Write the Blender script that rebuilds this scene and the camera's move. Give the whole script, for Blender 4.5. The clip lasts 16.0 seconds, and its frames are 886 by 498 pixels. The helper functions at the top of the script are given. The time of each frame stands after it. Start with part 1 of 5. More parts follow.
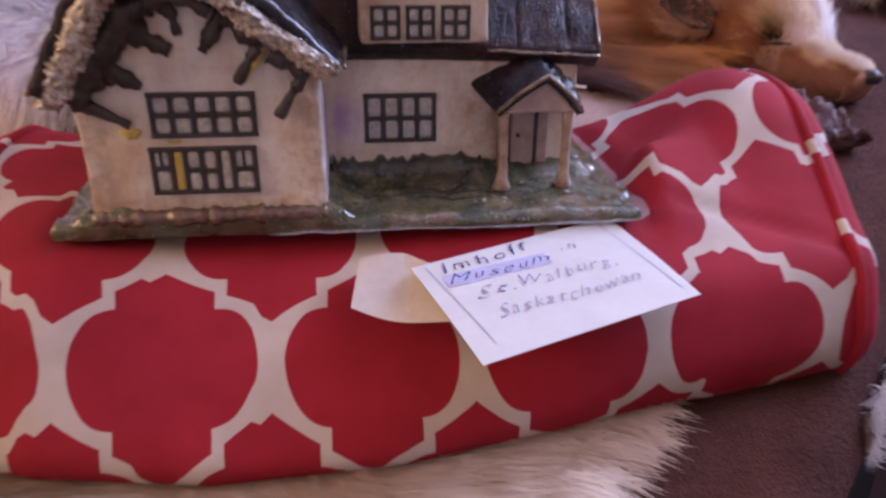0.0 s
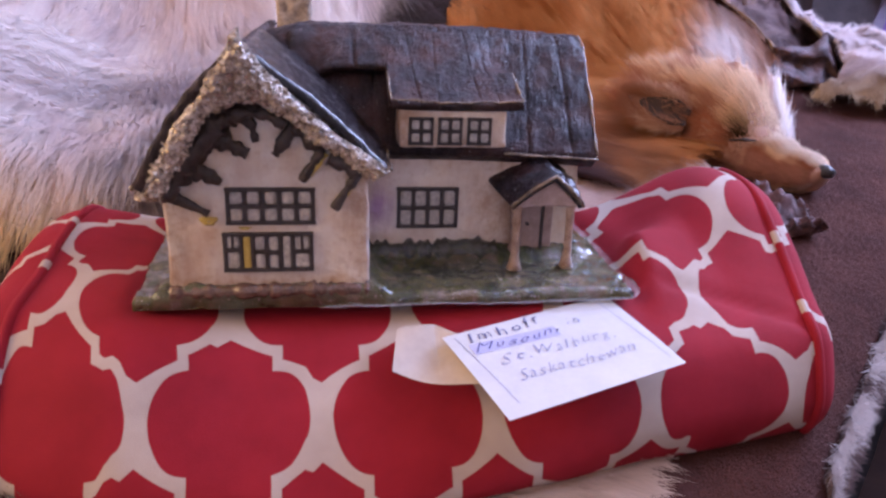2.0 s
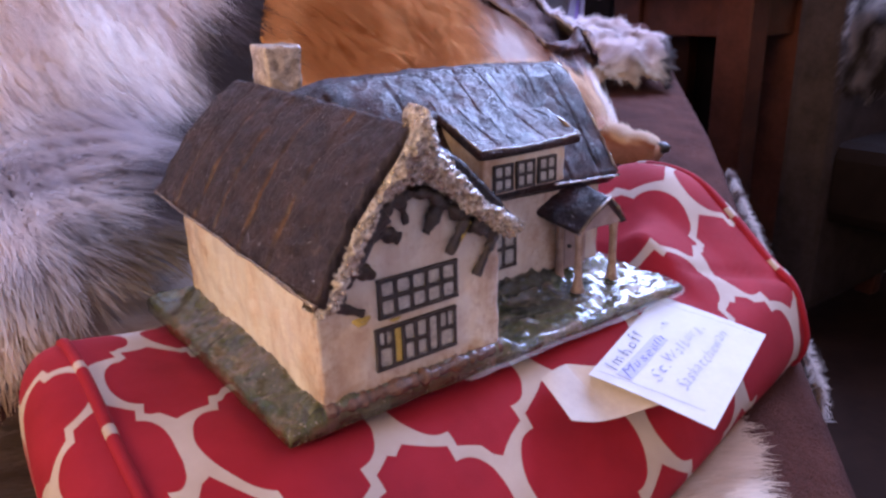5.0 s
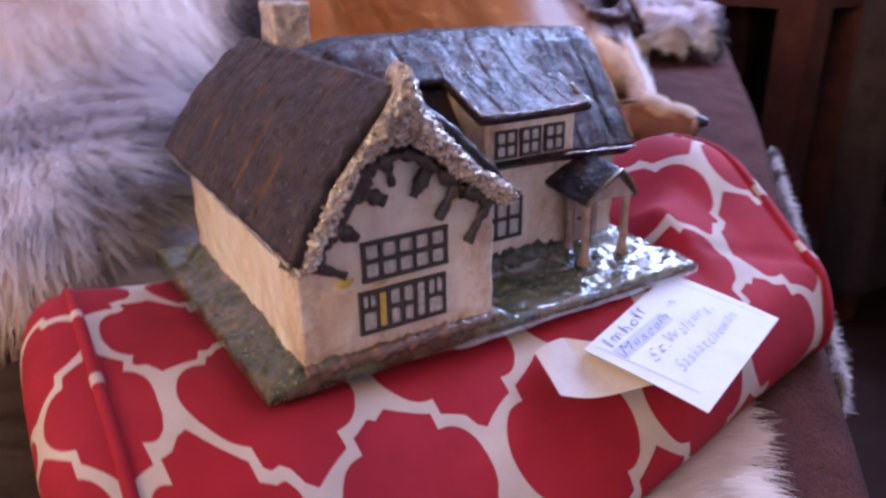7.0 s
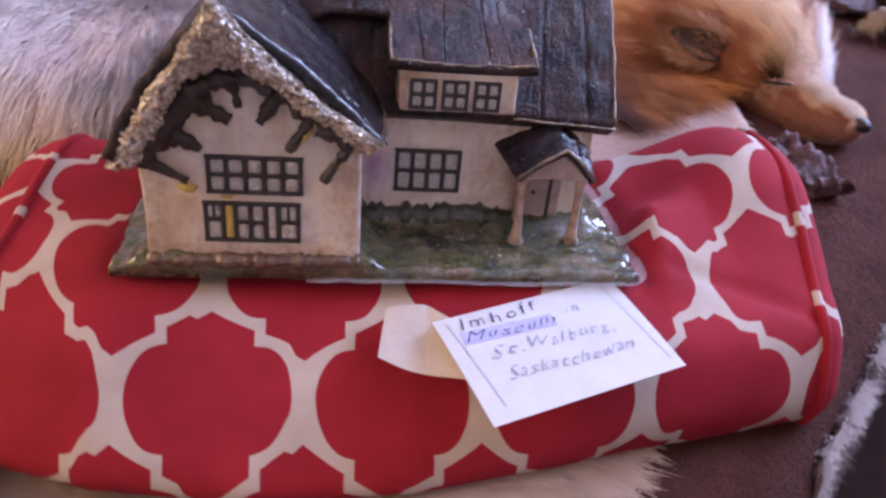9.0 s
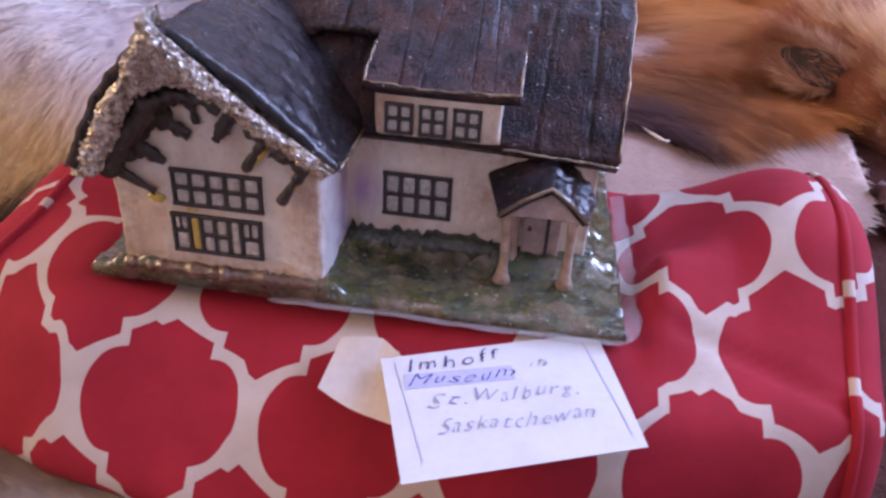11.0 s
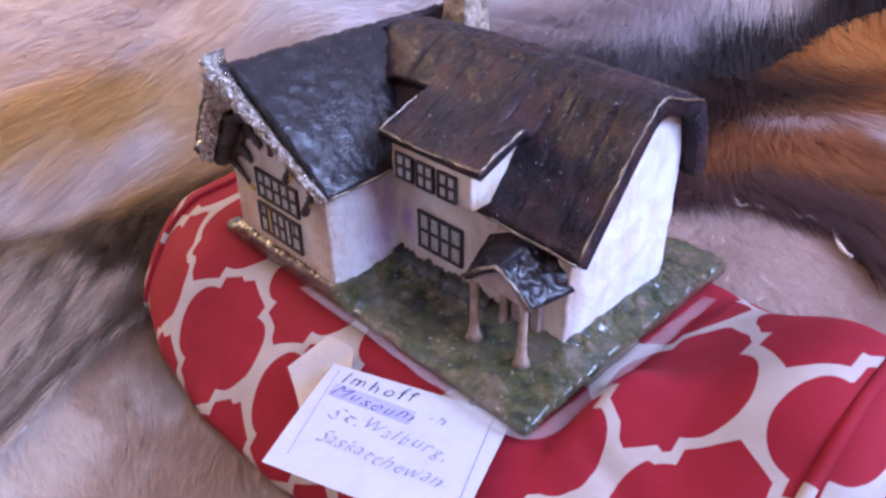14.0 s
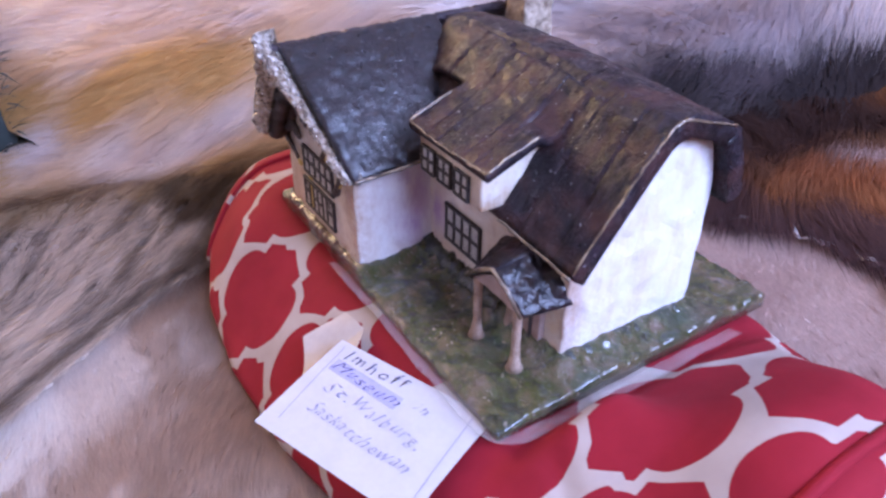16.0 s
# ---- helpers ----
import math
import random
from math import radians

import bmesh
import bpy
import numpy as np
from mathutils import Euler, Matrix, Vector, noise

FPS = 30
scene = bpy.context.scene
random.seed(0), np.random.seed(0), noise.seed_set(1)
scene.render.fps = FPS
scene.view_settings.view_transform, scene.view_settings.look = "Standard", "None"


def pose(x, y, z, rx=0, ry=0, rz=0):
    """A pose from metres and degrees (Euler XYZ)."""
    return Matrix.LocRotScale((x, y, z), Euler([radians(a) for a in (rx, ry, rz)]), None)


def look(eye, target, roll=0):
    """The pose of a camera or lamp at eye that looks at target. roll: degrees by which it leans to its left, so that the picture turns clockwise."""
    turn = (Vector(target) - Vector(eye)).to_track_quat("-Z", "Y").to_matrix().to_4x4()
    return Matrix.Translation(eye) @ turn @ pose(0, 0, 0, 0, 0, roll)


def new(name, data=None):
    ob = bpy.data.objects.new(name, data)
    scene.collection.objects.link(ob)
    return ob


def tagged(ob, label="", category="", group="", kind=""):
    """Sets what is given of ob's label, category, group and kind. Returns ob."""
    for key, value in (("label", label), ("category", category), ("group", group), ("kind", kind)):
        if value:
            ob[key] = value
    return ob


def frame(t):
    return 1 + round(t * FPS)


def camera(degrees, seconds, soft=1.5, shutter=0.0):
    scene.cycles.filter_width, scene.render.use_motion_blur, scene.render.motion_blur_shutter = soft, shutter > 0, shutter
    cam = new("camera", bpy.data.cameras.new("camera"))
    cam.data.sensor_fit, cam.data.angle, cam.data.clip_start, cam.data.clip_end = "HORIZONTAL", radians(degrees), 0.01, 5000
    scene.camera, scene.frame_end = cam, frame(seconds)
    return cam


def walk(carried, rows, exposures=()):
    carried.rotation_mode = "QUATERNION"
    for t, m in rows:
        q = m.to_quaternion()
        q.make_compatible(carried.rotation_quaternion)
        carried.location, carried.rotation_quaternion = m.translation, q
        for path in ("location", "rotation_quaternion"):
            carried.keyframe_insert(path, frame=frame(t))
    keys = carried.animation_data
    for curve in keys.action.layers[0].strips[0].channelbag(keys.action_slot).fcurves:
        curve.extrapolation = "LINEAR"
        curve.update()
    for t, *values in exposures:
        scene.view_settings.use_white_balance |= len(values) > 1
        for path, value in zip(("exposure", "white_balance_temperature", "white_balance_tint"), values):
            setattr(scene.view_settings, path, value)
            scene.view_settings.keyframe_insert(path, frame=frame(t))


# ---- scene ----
cam = camera(62.1, 16.0, soft=2.6, shutter=0.6)
PATH = [
    (0, (0.13588, -0.31503, 0.13448), (0.3544, 1.4911, -0.6963), 0.57),
    (0.5, (0.11540, -0.36874, 0.14523), (0.3947, 1.4713, -0.5870), 1.17),
    (1, (0.10520, -0.37704, 0.15259), (0.3856, 1.4743, -0.5502), 1.22),
    (1.5, (0.10316, -0.36763, 0.15851), (0.3995, 1.4842, -0.5364), 2.57),
    (2, (0.10239, -0.36371, 0.16190), (0.3962, 1.4996, -0.5028), 2.19),
    (2.5, (0.09926, -0.36382, 0.16438), (0.4219, 1.5002, -0.4848), 2.22),
    (3, (0.08240, -0.37223, 0.17442), (0.5228, 1.4773, -0.4462), 3.11),
    (3.5, (0.05613, -0.34990, 0.18592), (0.5389, 1.4854, -0.4456), 3.40),
    (4, (-0.02242, -0.31379, 0.18690), (0.6005, 1.4659, -0.4800), 3.57),
    (4.2, (-0.05558, -0.29510, 0.18379), (0.7670, 1.4023, -0.4813), 1.10),
    (6.3, (-0.11702, -0.24985, 0.18990), (1.0623, 1.2201, -0.4797), -2.70),
    (6.5, (-0.11347, -0.25350, 0.18991), (1.0543, 1.2260, -0.4790), -3.20),
    (7, (-0.07532, -0.27139, 0.18041), (0.8914, 1.3165, -0.5572), -0.91),
    (7.5, (-0.02322, -0.29802, 0.18641), (0.6106, 1.4088, -0.6412), 1.25),
    (8, (0.04918, -0.32433, 0.19882), (0.3939, 1.4165, -0.7235), 2.12),
    (8.5, (0.06687, -0.31994, 0.19714), (0.4310, 1.4080, -0.7419), 3.62),
    (9, (0.11377, -0.32125, 0.19917), (0.3773, 1.4094, -0.7680), 5.46),
    (9.5, (0.14900, -0.31583, 0.18517), (0.1336, 1.4184, -0.8109), 6.94),
    (10, (0.14563, -0.30431, 0.19761), (0.1440, 1.4156, -0.8232), 7.56),
    (10.2, (0.15011, -0.29956, 0.20271), (0.1825, 1.4251, -0.8094), 6.88),
    (12.3, (0.36358, -0.27070, 0.23514), (-0.5312, 1.1814, -0.8092), -1.27),
    (12.5, (0.38317, -0.26221, 0.24288), (-0.5760, 1.1271, -0.8295), -0.86),
    (13, (0.42238, -0.23910, 0.25297), (-0.6277, 1.0906, -0.8096), -1.24),
    (13.5, (0.43081, -0.21546, 0.25638), (-0.7622, 0.9649, -0.8315), -2.17),
    (14, (0.42006, -0.19455, 0.26015), (-0.8045, 0.9710, -0.8085), -0.62),
    (14.5, (0.42219, -0.18569, 0.25639), (-0.8308, 0.9041, -0.8583), -0.33),
    (15, (0.42580, -0.18367, 0.26173), (-0.8991, 0.8202, -0.8505), -0.22),
    (15.5, (0.44448, -0.16706, 0.26790), (-0.9558, 0.7561, -0.8215), 0.78),
    (16, (0.45702, -0.14919, 0.26908), (-0.9503, 0.7385, -0.8406), 0.57),
]
EXPOSURES = [(0.0, -0.44, 6400, 50), (1.5, -0.21, 6250, 50), (2.5, -0.20, 6000, 50), (4.0, -0.20, 5850, 48), (6.5, -0.22, 5600, 48), (9.0, -0.19, 6100, 46), (12.5, -0.20, 5700, 48), (16.0, -0.15, 5650, 48)]
walk(cam, [(t, look(eye, target, roll)) for t, eye, target, roll in PATH], EXPOSURES)

# ---- world and light: a closed room with a daylight window and an assumed warm one ----
FLOOR_Z, CEIL_Z = -0.5, 2.0
ROOM = (-2.0, 1.75, -2.2, 2.4)  # x0, x1, y0, y1
world = bpy.data.worlds.new("world")
world.use_nodes = True
scene.world = world
sky = world.node_tree.nodes.new("ShaderNodeTexSky")
sky.sky_type, sky.sun_disc = "NISHITA", False
sky.sun_elevation, sky.sun_rotation = radians(35), radians(250)
back = world.node_tree.nodes["Background"]
back.inputs["Strength"].default_value = 0.1
world.node_tree.links.new(sky.outputs["Color"], back.inputs["Color"])


def window_light(name, place, target, width, height, watts, colour):
    lamp = bpy.data.lights.new(name, "AREA")
    lamp.shape, lamp.size, lamp.size_y, lamp.energy, lamp.color = "RECTANGLE", width, height, watts, colour
    ob = new(name, lamp)
    ob.matrix_world = look(place, target)
    return ob


WIN_R = (-0.15, 1.45, 0.75, 1.75)   # y0, y1, z0, z1 on the wall x = ROOM[1]
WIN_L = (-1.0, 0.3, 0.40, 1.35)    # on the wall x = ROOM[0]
window_light("window_daylight", (ROOM[1] + 0.02, 0.65, 1.25), (0.0, 0.65, 1.25), 1.6, 1.0, 148, (0.52, 0.76, 1.0))
# Warm light from the left has no seen source; this window opening is assumed.
window_light("assumed_warm_window", (ROOM[0] - 0.02, -0.35, 0.87), (0.0, -0.35, 0.87), 1.3, 0.95, 60, (1.0, 0.75, 0.25))

# ---- helpers for building ----
def thing(name, loc, label, category, group="", kind=""):
    ob = new(name)
    ob.empty_display_size = 0.02
    ob.location = loc
    return tagged(ob, label, category, group, kind)


def adopt(ob, parent):
    ob.parent = parent
    if parent.type == "EMPTY":
        ob.matrix_parent_inverse = Matrix.Translation(parent.location).inverted()
    return ob


def as_mesh(name, bm, material, smooth=False):
    mesh = bpy.data.meshes.new(name)
    if isinstance(bm, tuple):
        mesh.from_pydata(*bm)
    else:
        bm.normal_update()
        bm.to_mesh(mesh)
        bm.free()
    mesh.materials.append(material)
    if smooth:
        mesh.polygons.foreach_set("use_smooth", [True] * len(mesh.polygons))
    return mesh


def part(name, bm, material, parent, label="", smooth=False):
    ob = new(name, as_mesh(name, bm, material, smooth))
    return tagged(adopt(ob, parent), label)


def solid(name, bm, material, label, category="", group="", kind="", smooth=False):
    return tagged(new(name, as_mesh(name, bm, material, smooth)), label, category, group, kind)


def box(x0, x1, y0, y1, z0, z1, bevel=0.0, bm=None):
    own = bmesh.new()
    bmesh.ops.create_cube(own, size=1.0, matrix=Matrix.LocRotScale(
        ((x0 + x1) / 2, (y0 + y1) / 2, (z0 + z1) / 2), None, (x1 - x0, y1 - y0, z1 - z0)))
    if bevel:
        bmesh.ops.bevel(own, geom=own.edges[:], offset=bevel, segments=2, affect="EDGES", profile=0.5)
    if bm is None:
        return own
    joined = bpy.data.meshes.new("join")
    own.to_mesh(joined)
    own.free()
    bm.from_mesh(joined)
    bpy.data.meshes.remove(joined)
    return bm


def tube(points, radius, sides=8, flat=1.0, up=(0, 1, 0)):
    """A closed tube along points; radius may be a list; flat squeezes it along up."""
    pts = [Vector(p) for p in points]
    rad = radius if isinstance(radius, (list, tuple)) else [radius] * len(pts)
    verts, faces, up = [], [], Vector(up)
    for i, p in enumerate(pts):
        way = (pts[min(i + 1, len(pts) - 1)] - pts[max(i - 1, 0)]).normalized()
        side = way.cross(up)
        side = side.normalized() if side.length > 1e-4 else way.orthogonal().normalized()
        rise = side.cross(way)
        for k in range(sides):
            a = 2 * math.pi * k / sides
            verts.append(p + rad[i] * (math.cos(a) * side + flat * math.sin(a) * rise))
    for i in range(len(pts) - 1):
        for k in range(sides):
            a, b = i * sides + k, i * sides + (k + 1) % sides
            faces.append((a, b, b + sides, a + sides))
    faces.append(tuple(range(sides))[::-1])
    faces.append(tuple(range((len(pts) - 1) * sides, len(pts) * sides)))
    return verts, [], faces


def prism(outline, axis, lo, hi):
    """A closed outline of (a, b) pairs drawn out along x (a=y, b=z) or y (a=x, b=z)."""
    put = (lambda a, b, c: (c, a, b)) if axis == "x" else (lambda a, b, c: (a, c, b))
    n = len(outline)
    verts = [put(a, b, lo) for a, b in outline] + [put(a, b, hi) for a, b in outline]
    faces = [tuple(range(n)), tuple(range(n, 2 * n))[::-1]]
    faces += [(i, i + n, (i + 1) % n + n, (i + 1) % n) for i in range(n)]
    bm = bmesh.new()
    vs = [bm.verts.new(v) for v in verts]
    for f in faces:
        bm.faces.new([vs[i] for i in f])
    bmesh.ops.recalc_face_normals(bm, faces=bm.faces[:])
    return bm


def rough(p, size, seed=0.0):
    return noise.noise(Vector(p) / size + Vector((seed, seed * 1.7, -seed)))


def sheet(top, nu, nv, thick, relief=None, face=(0, 0, 1)):
    """A slab with rounded rim: top(u, v) gives its outer face, which looks towards face, for u, v in 0..1; relief(u, v, p) lifts it."""
    a, b, c = Vector(top(0.45, 0.45)), Vector(top(0.55, 0.45)), Vector(top(0.45, 0.55))
    if (b - a).cross(c - a).dot(Vector(face)) < 0:
        first, lifted = top, relief
        top = lambda u, v: first(1 - u, v)
        relief = (lambda u, v, p: lifted(1 - u, v, p)) if lifted else None
    grid = [[Vector(top(i / nu, j / nv)) for j in range(nv + 1)] for i in range(nu + 1)]
    verts, faces = [], []
    normals = []
    for i in range(nu + 1):
        for j in range(nv + 1):
            a = grid[min(i + 1, nu)][j] - grid[max(i - 1, 0)][j]
            b = grid[i][min(j + 1, nv)] - grid[i][max(j - 1, 0)]
            n = a.cross(b).normalized()
            normals.append(n)
            p = grid[i][j]
            rim = 1.0 if 0 < i < nu and 0 < j < nv else 0.0
            lift = relief(i / nu, j / nv, p) if relief else 0.0
            verts.append(p + n * (lift * (0.4 + 0.6 * rim) - (1 - rim) * thick * 0.3))
    w = nv + 1
    size = len(verts)
    for k in range(size):
        i, j = divmod(k, w)
        verts.append(grid[i][j] - normals[k] * thick)
    for i in range(nu):
        for j in range(nv):
            a = i * w + j
            faces.append((a, a + w, a + w + 1, a + 1))
            faces.append((a + size, a + 1 + size, a + w + 1 + size, a + w + size))
    rim = [i * w for i in range(nu + 1)] + [nu * w + j for j in range(1, w)]
    rim += [i * w + nv for i in range(nu - 1, -1, -1)] + [j for j in range(nv - 1, 0, -1)]
    for a, b in zip(rim, rim[1:] + rim[:1]):
        faces.append((b, a, a + size, b + size))
    return verts, [], faces


def mix(a, b, t):
    return tuple(p + (q - p) * t for p, q in zip(a, b))


def smooth01(a, b, x):
    t = np.clip((x - a) / (b - a), 0, 1)
    return t * t * (3 - 2 * t)


# ---- materials ----
class Nodes:
    def __init__(self, name):
        self.mat = bpy.data.materials.new(name)
        self.mat.use_nodes = True
        self.tree = self.mat.node_tree
        self.bsdf = self.tree.nodes["Principled BSDF"]

    def put(self, key, value):
        self.feed(value, self.bsdf.inputs[key])
        return self

    def feed(self, value, socket):
        if isinstance(value, bpy.types.NodeSocket):
            self.tree.links.new(value, socket)
        elif isinstance(value, tuple) and len(value) == 3 and socket.type == "RGBA":
            socket.default_value = (*value, 1)
        else:
            socket.default_value = value

    def node(self, kind, **inputs):
        n = self.tree.nodes.new(kind)
        for key, value in inputs.items():
            self.feed(value, n.inputs[key.replace("_", " ")])
        return n

    def math(self, op, a, b=0.0, c=0.0):
        n = self.tree.nodes.new("ShaderNodeMath")
        n.operation = op
        for socket, value in zip(n.inputs, (a, b, c)):
            self.feed(value, socket)
        return n.outputs[0]

    def place(self):
        return self.tree.nodes.new("ShaderNodeTexCoord").outputs["Object"]

    def noise(self, scale, detail=3.0, rough=0.55, where=None):
        n = self.node("ShaderNodeTexNoise", Scale=scale, Detail=detail, Roughness=rough)
        self.feed(where or self.place(), n.inputs["Vector"])
        return n.outputs["Fac"]

    def ramp(self, fac, *stops):
        n = self.tree.nodes.new("ShaderNodeValToRGB")
        while len(n.color_ramp.elements) < len(stops):
            n.color_ramp.elements.new(0.5)
        for e, (at, colour) in zip(n.color_ramp.elements, stops):
            e.position = at
            e.color = (*colour, 1) if isinstance(colour, tuple) else (colour, colour, colour, 1)
        self.feed(fac, n.inputs["Fac"])
        return n.outputs["Color"]

    def blend(self, fac, a, b, kind="MIX"):
        n = self.tree.nodes.new("ShaderNodeMix")
        n.data_type, n.blend_type = "RGBA", kind
        self.feed(fac, n.inputs[0])
        self.feed(a, n.inputs[6])
        self.feed(b, n.inputs[7])
        return n.outputs[2]

    def bump(self, height, strength, distance):
        n = self.node("ShaderNodeBump", Strength=strength, Distance=distance)
        self.feed(height, n.inputs["Height"])
        self.tree.links.new(n.outputs["Normal"], self.bsdf.inputs["Normal"])
        return self


def simple(name, dark, light, scale, roughness, bump=0.0, bump_scale=None, metal=0.0, coat=0.0):
    m = Nodes(name)
    big, fine = m.noise(scale), m.noise(scale * 6, 4)
    m.put("Base Color", m.ramp(m.math("ADD", m.math("MULTIPLY", big, 0.65), m.math("MULTIPLY", fine, 0.35)), (0.32, dark), (0.68, light)))
    m.put("Roughness", m.math("MULTIPLY_ADD", fine, 0.2, roughness - 0.1))
    m.put("Metallic", metal).put("Coat Weight", coat).put("Coat Roughness", 0.15)
    if bump:
        m.bump(m.noise(bump_scale or scale * 4, 5), bump, 0.002)
    return m.mat


def near_plane(m, socket, at, width):
    """1 at a place along one axis, falling off over width."""
    d = m.math("DIVIDE", m.math("SUBTRACT", socket, at), width)
    return m.math("POWER", 2.718, m.math("MULTIPLY", m.math("MULTIPLY", d, d), -1.0))


def blob(m, centre, size):
    """1 at centre, falling off over size."""
    n = m.node("ShaderNodeVectorMath", Vector=m.place())
    n.operation = "DISTANCE"
    n.inputs[1].default_value = centre
    d = m.math("DIVIDE", n.outputs["Value"], size)
    return m.math("POWER", 2.718, m.math("MULTIPLY", m.math("MULTIPLY", d, d), -1.0))


def stucco_paint(name, strokes, violet=(), white=()):
    """Cream paint with a brown wash brushed along strokes (places on one or two axes, and widths), a sheen painted in
    as violet dabs (centre, size) and daylight painted in as white on walls that face the window (places along x).
    """
    m = Nodes(name)
    blot, fine = m.noise(38, 4), m.noise(260, 4)
    base = m.ramp(blot, (0.27, (0.44, 0.27, 0.16)), (0.38, (0.68, 0.56, 0.43)), (0.52, (0.70, 0.64, 0.55)), (0.72, (0.66, 0.58, 0.52)))
    drip = m.tree.nodes.new("ShaderNodeMapping")
    drip.inputs["Scale"].default_value = (1.0, 1.0, 0.35)
    m.feed(m.place(), drip.inputs["Vector"])
    patchy = m.noise(58, 5, 0.65, drip.outputs["Vector"])
    base = m.blend(m.ramp(patchy, (0.46, 0.0), (0.68, 0.50)), base, (0.47, 0.31, 0.21))
    base = m.blend(m.ramp(fine, (0.54, 0.0), (0.76, 0.4)), base, (0.44, 0.30, 0.21))
    axes = m.node("ShaderNodeSeparateXYZ", Vector=m.place()).outputs
    # Daylight on these walls is put into a whiter colour.
    for at in white:
        base = m.blend(m.math("MULTIPLY", near_plane(m, axes[0], at, 0.003), m.ramp(patchy, (0.42, 0.95), (0.66, 0.40))), base, (0.71, 0.70, 0.71))
    wash = 0.0
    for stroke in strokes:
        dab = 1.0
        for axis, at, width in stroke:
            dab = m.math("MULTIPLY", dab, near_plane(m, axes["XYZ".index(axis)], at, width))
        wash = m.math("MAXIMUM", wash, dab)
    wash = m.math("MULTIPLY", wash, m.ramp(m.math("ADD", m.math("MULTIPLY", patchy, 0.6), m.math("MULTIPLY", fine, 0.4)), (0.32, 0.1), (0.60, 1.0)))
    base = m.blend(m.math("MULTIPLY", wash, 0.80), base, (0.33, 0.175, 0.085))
    # Violet dabs put the glaze's bluish sheen into the colour.
    for centre, size in violet:
        base = m.blend(m.math("MULTIPLY", blob(m, centre, size), m.ramp(patchy, (0.36, 0.15), (0.6, 0.75))), base, (0.36, 0.20, 0.46))
    m.put("Base Color", base)
    m.put("Roughness", 0.38).put("Coat Weight", 0.6).put("Coat Roughness", 0.14)
    m.bump(m.math("ADD", fine, m.noise(90, 3)), 0.6, 0.0009)
    return m.mat


def roof_paint(name, dark, light, brown, coat=0.35, relief=0.0026, scores=()):
    m = Nodes(name)
    grain = m.tree.nodes.new("ShaderNodeMapping")
    grain.inputs["Scale"].default_value = (1.0, 0.28, 0.28)
    m.feed(m.place(), grain.inputs["Vector"])
    strokes = m.noise(330, 6, 0.75, grain.outputs["Vector"])
    blot = m.noise(45, 4)
    base = m.ramp(strokes, (0.36, dark), (0.62, mix(dark, light, 0.5)), (0.78, light))
    base = m.blend(m.ramp(blot, (0.46, 0.0), (0.66, 0.8)), base, brown)
    along = m.tree.nodes.new("ShaderNodeMapping")
    along.inputs["Scale"].default_value = (1.0, 0.12, 0.12)
    m.feed(m.place(), along.inputs["Vector"])
    scratch = m.ramp(m.math("MULTIPLY", m.noise(520, 3, 0.6, along.outputs["Vector"]), m.noise(60, 3)), (0.375, 0.0), (0.43, 0.8))
    # Pale metallic flecks: worn spots, and glints of the glaze painted in.
    fleck = m.ramp(m.noise(430, 3, 0.6), (0.67, 0.0), (0.73, 0.85))
    base = m.blend(m.math("MULTIPLY", scratch, 0.6), base, (0.16, 0.115, 0.105))
    axes = m.node("ShaderNodeSeparateXYZ", Vector=m.place()).outputs
    for at in scores:
        line = m.math("MULTIPLY", near_plane(m, axes[1], at, 0.0012), m.ramp(m.noise(70, 3), (0.42, 0.0), (0.60, 0.48)))
        base = m.blend(line, base, (0.26, 0.13, 0.055))
    m.put("Base Color", m.blend(fleck, base, (0.42, 0.40, 0.42))).put("Metallic", m.math("MULTIPLY", fleck, 0.8))
    m.put("Roughness", m.ramp(m.noise(190, 4, 0.7), (0.35, 0.26), (0.65, 0.65)))
    m.put("Specular IOR Level", 0.12).put("Coat Weight", m.ramp(m.noise(95, 4, 0.7), (0.40, coat * (0.2 if coat < 0.5 else 0.8)), (0.62, coat))).put("Coat Roughness", 0.2 if coat < 0.5 else 0.11)
    m.bump(m.math("ADD", m.math("MULTIPLY", strokes, 1.2), m.math("ADD", m.noise(120, 4), m.noise(700, 3))), 0.9, relief)
    skin = m.node("ShaderNodeBump", Strength=0.5, Distance=0.0022, Height=m.math("ADD", m.noise(170, 3, 0.6), m.math("MULTIPLY", strokes, 0.5)))
    m.tree.links.new(skin.outputs["Normal"], m.bsdf.inputs["Coat Normal"])
    return m.mat


def verge_paint():
    m = Nodes("textured_verge_glaze")
    fine = m.noise(230, 5, 0.7)
    m.put("Base Color", m.ramp(fine, (0.3, (0.15, 0.10, 0.065)), (0.45, (0.50, 0.39, 0.29)), (0.62, (0.86, 0.77, 0.67))))
    m.put("Metallic", m.ramp(m.noise(310, 3), (0.46, 0.0), (0.6, 0.75))).put("Roughness", 0.2).put("Coat Weight", 1.0).put("Coat Roughness", 0.05)
    m.bump(m.math("ADD", fine, m.noise(620, 3)), 1.0, 0.0042)
    return m.mat


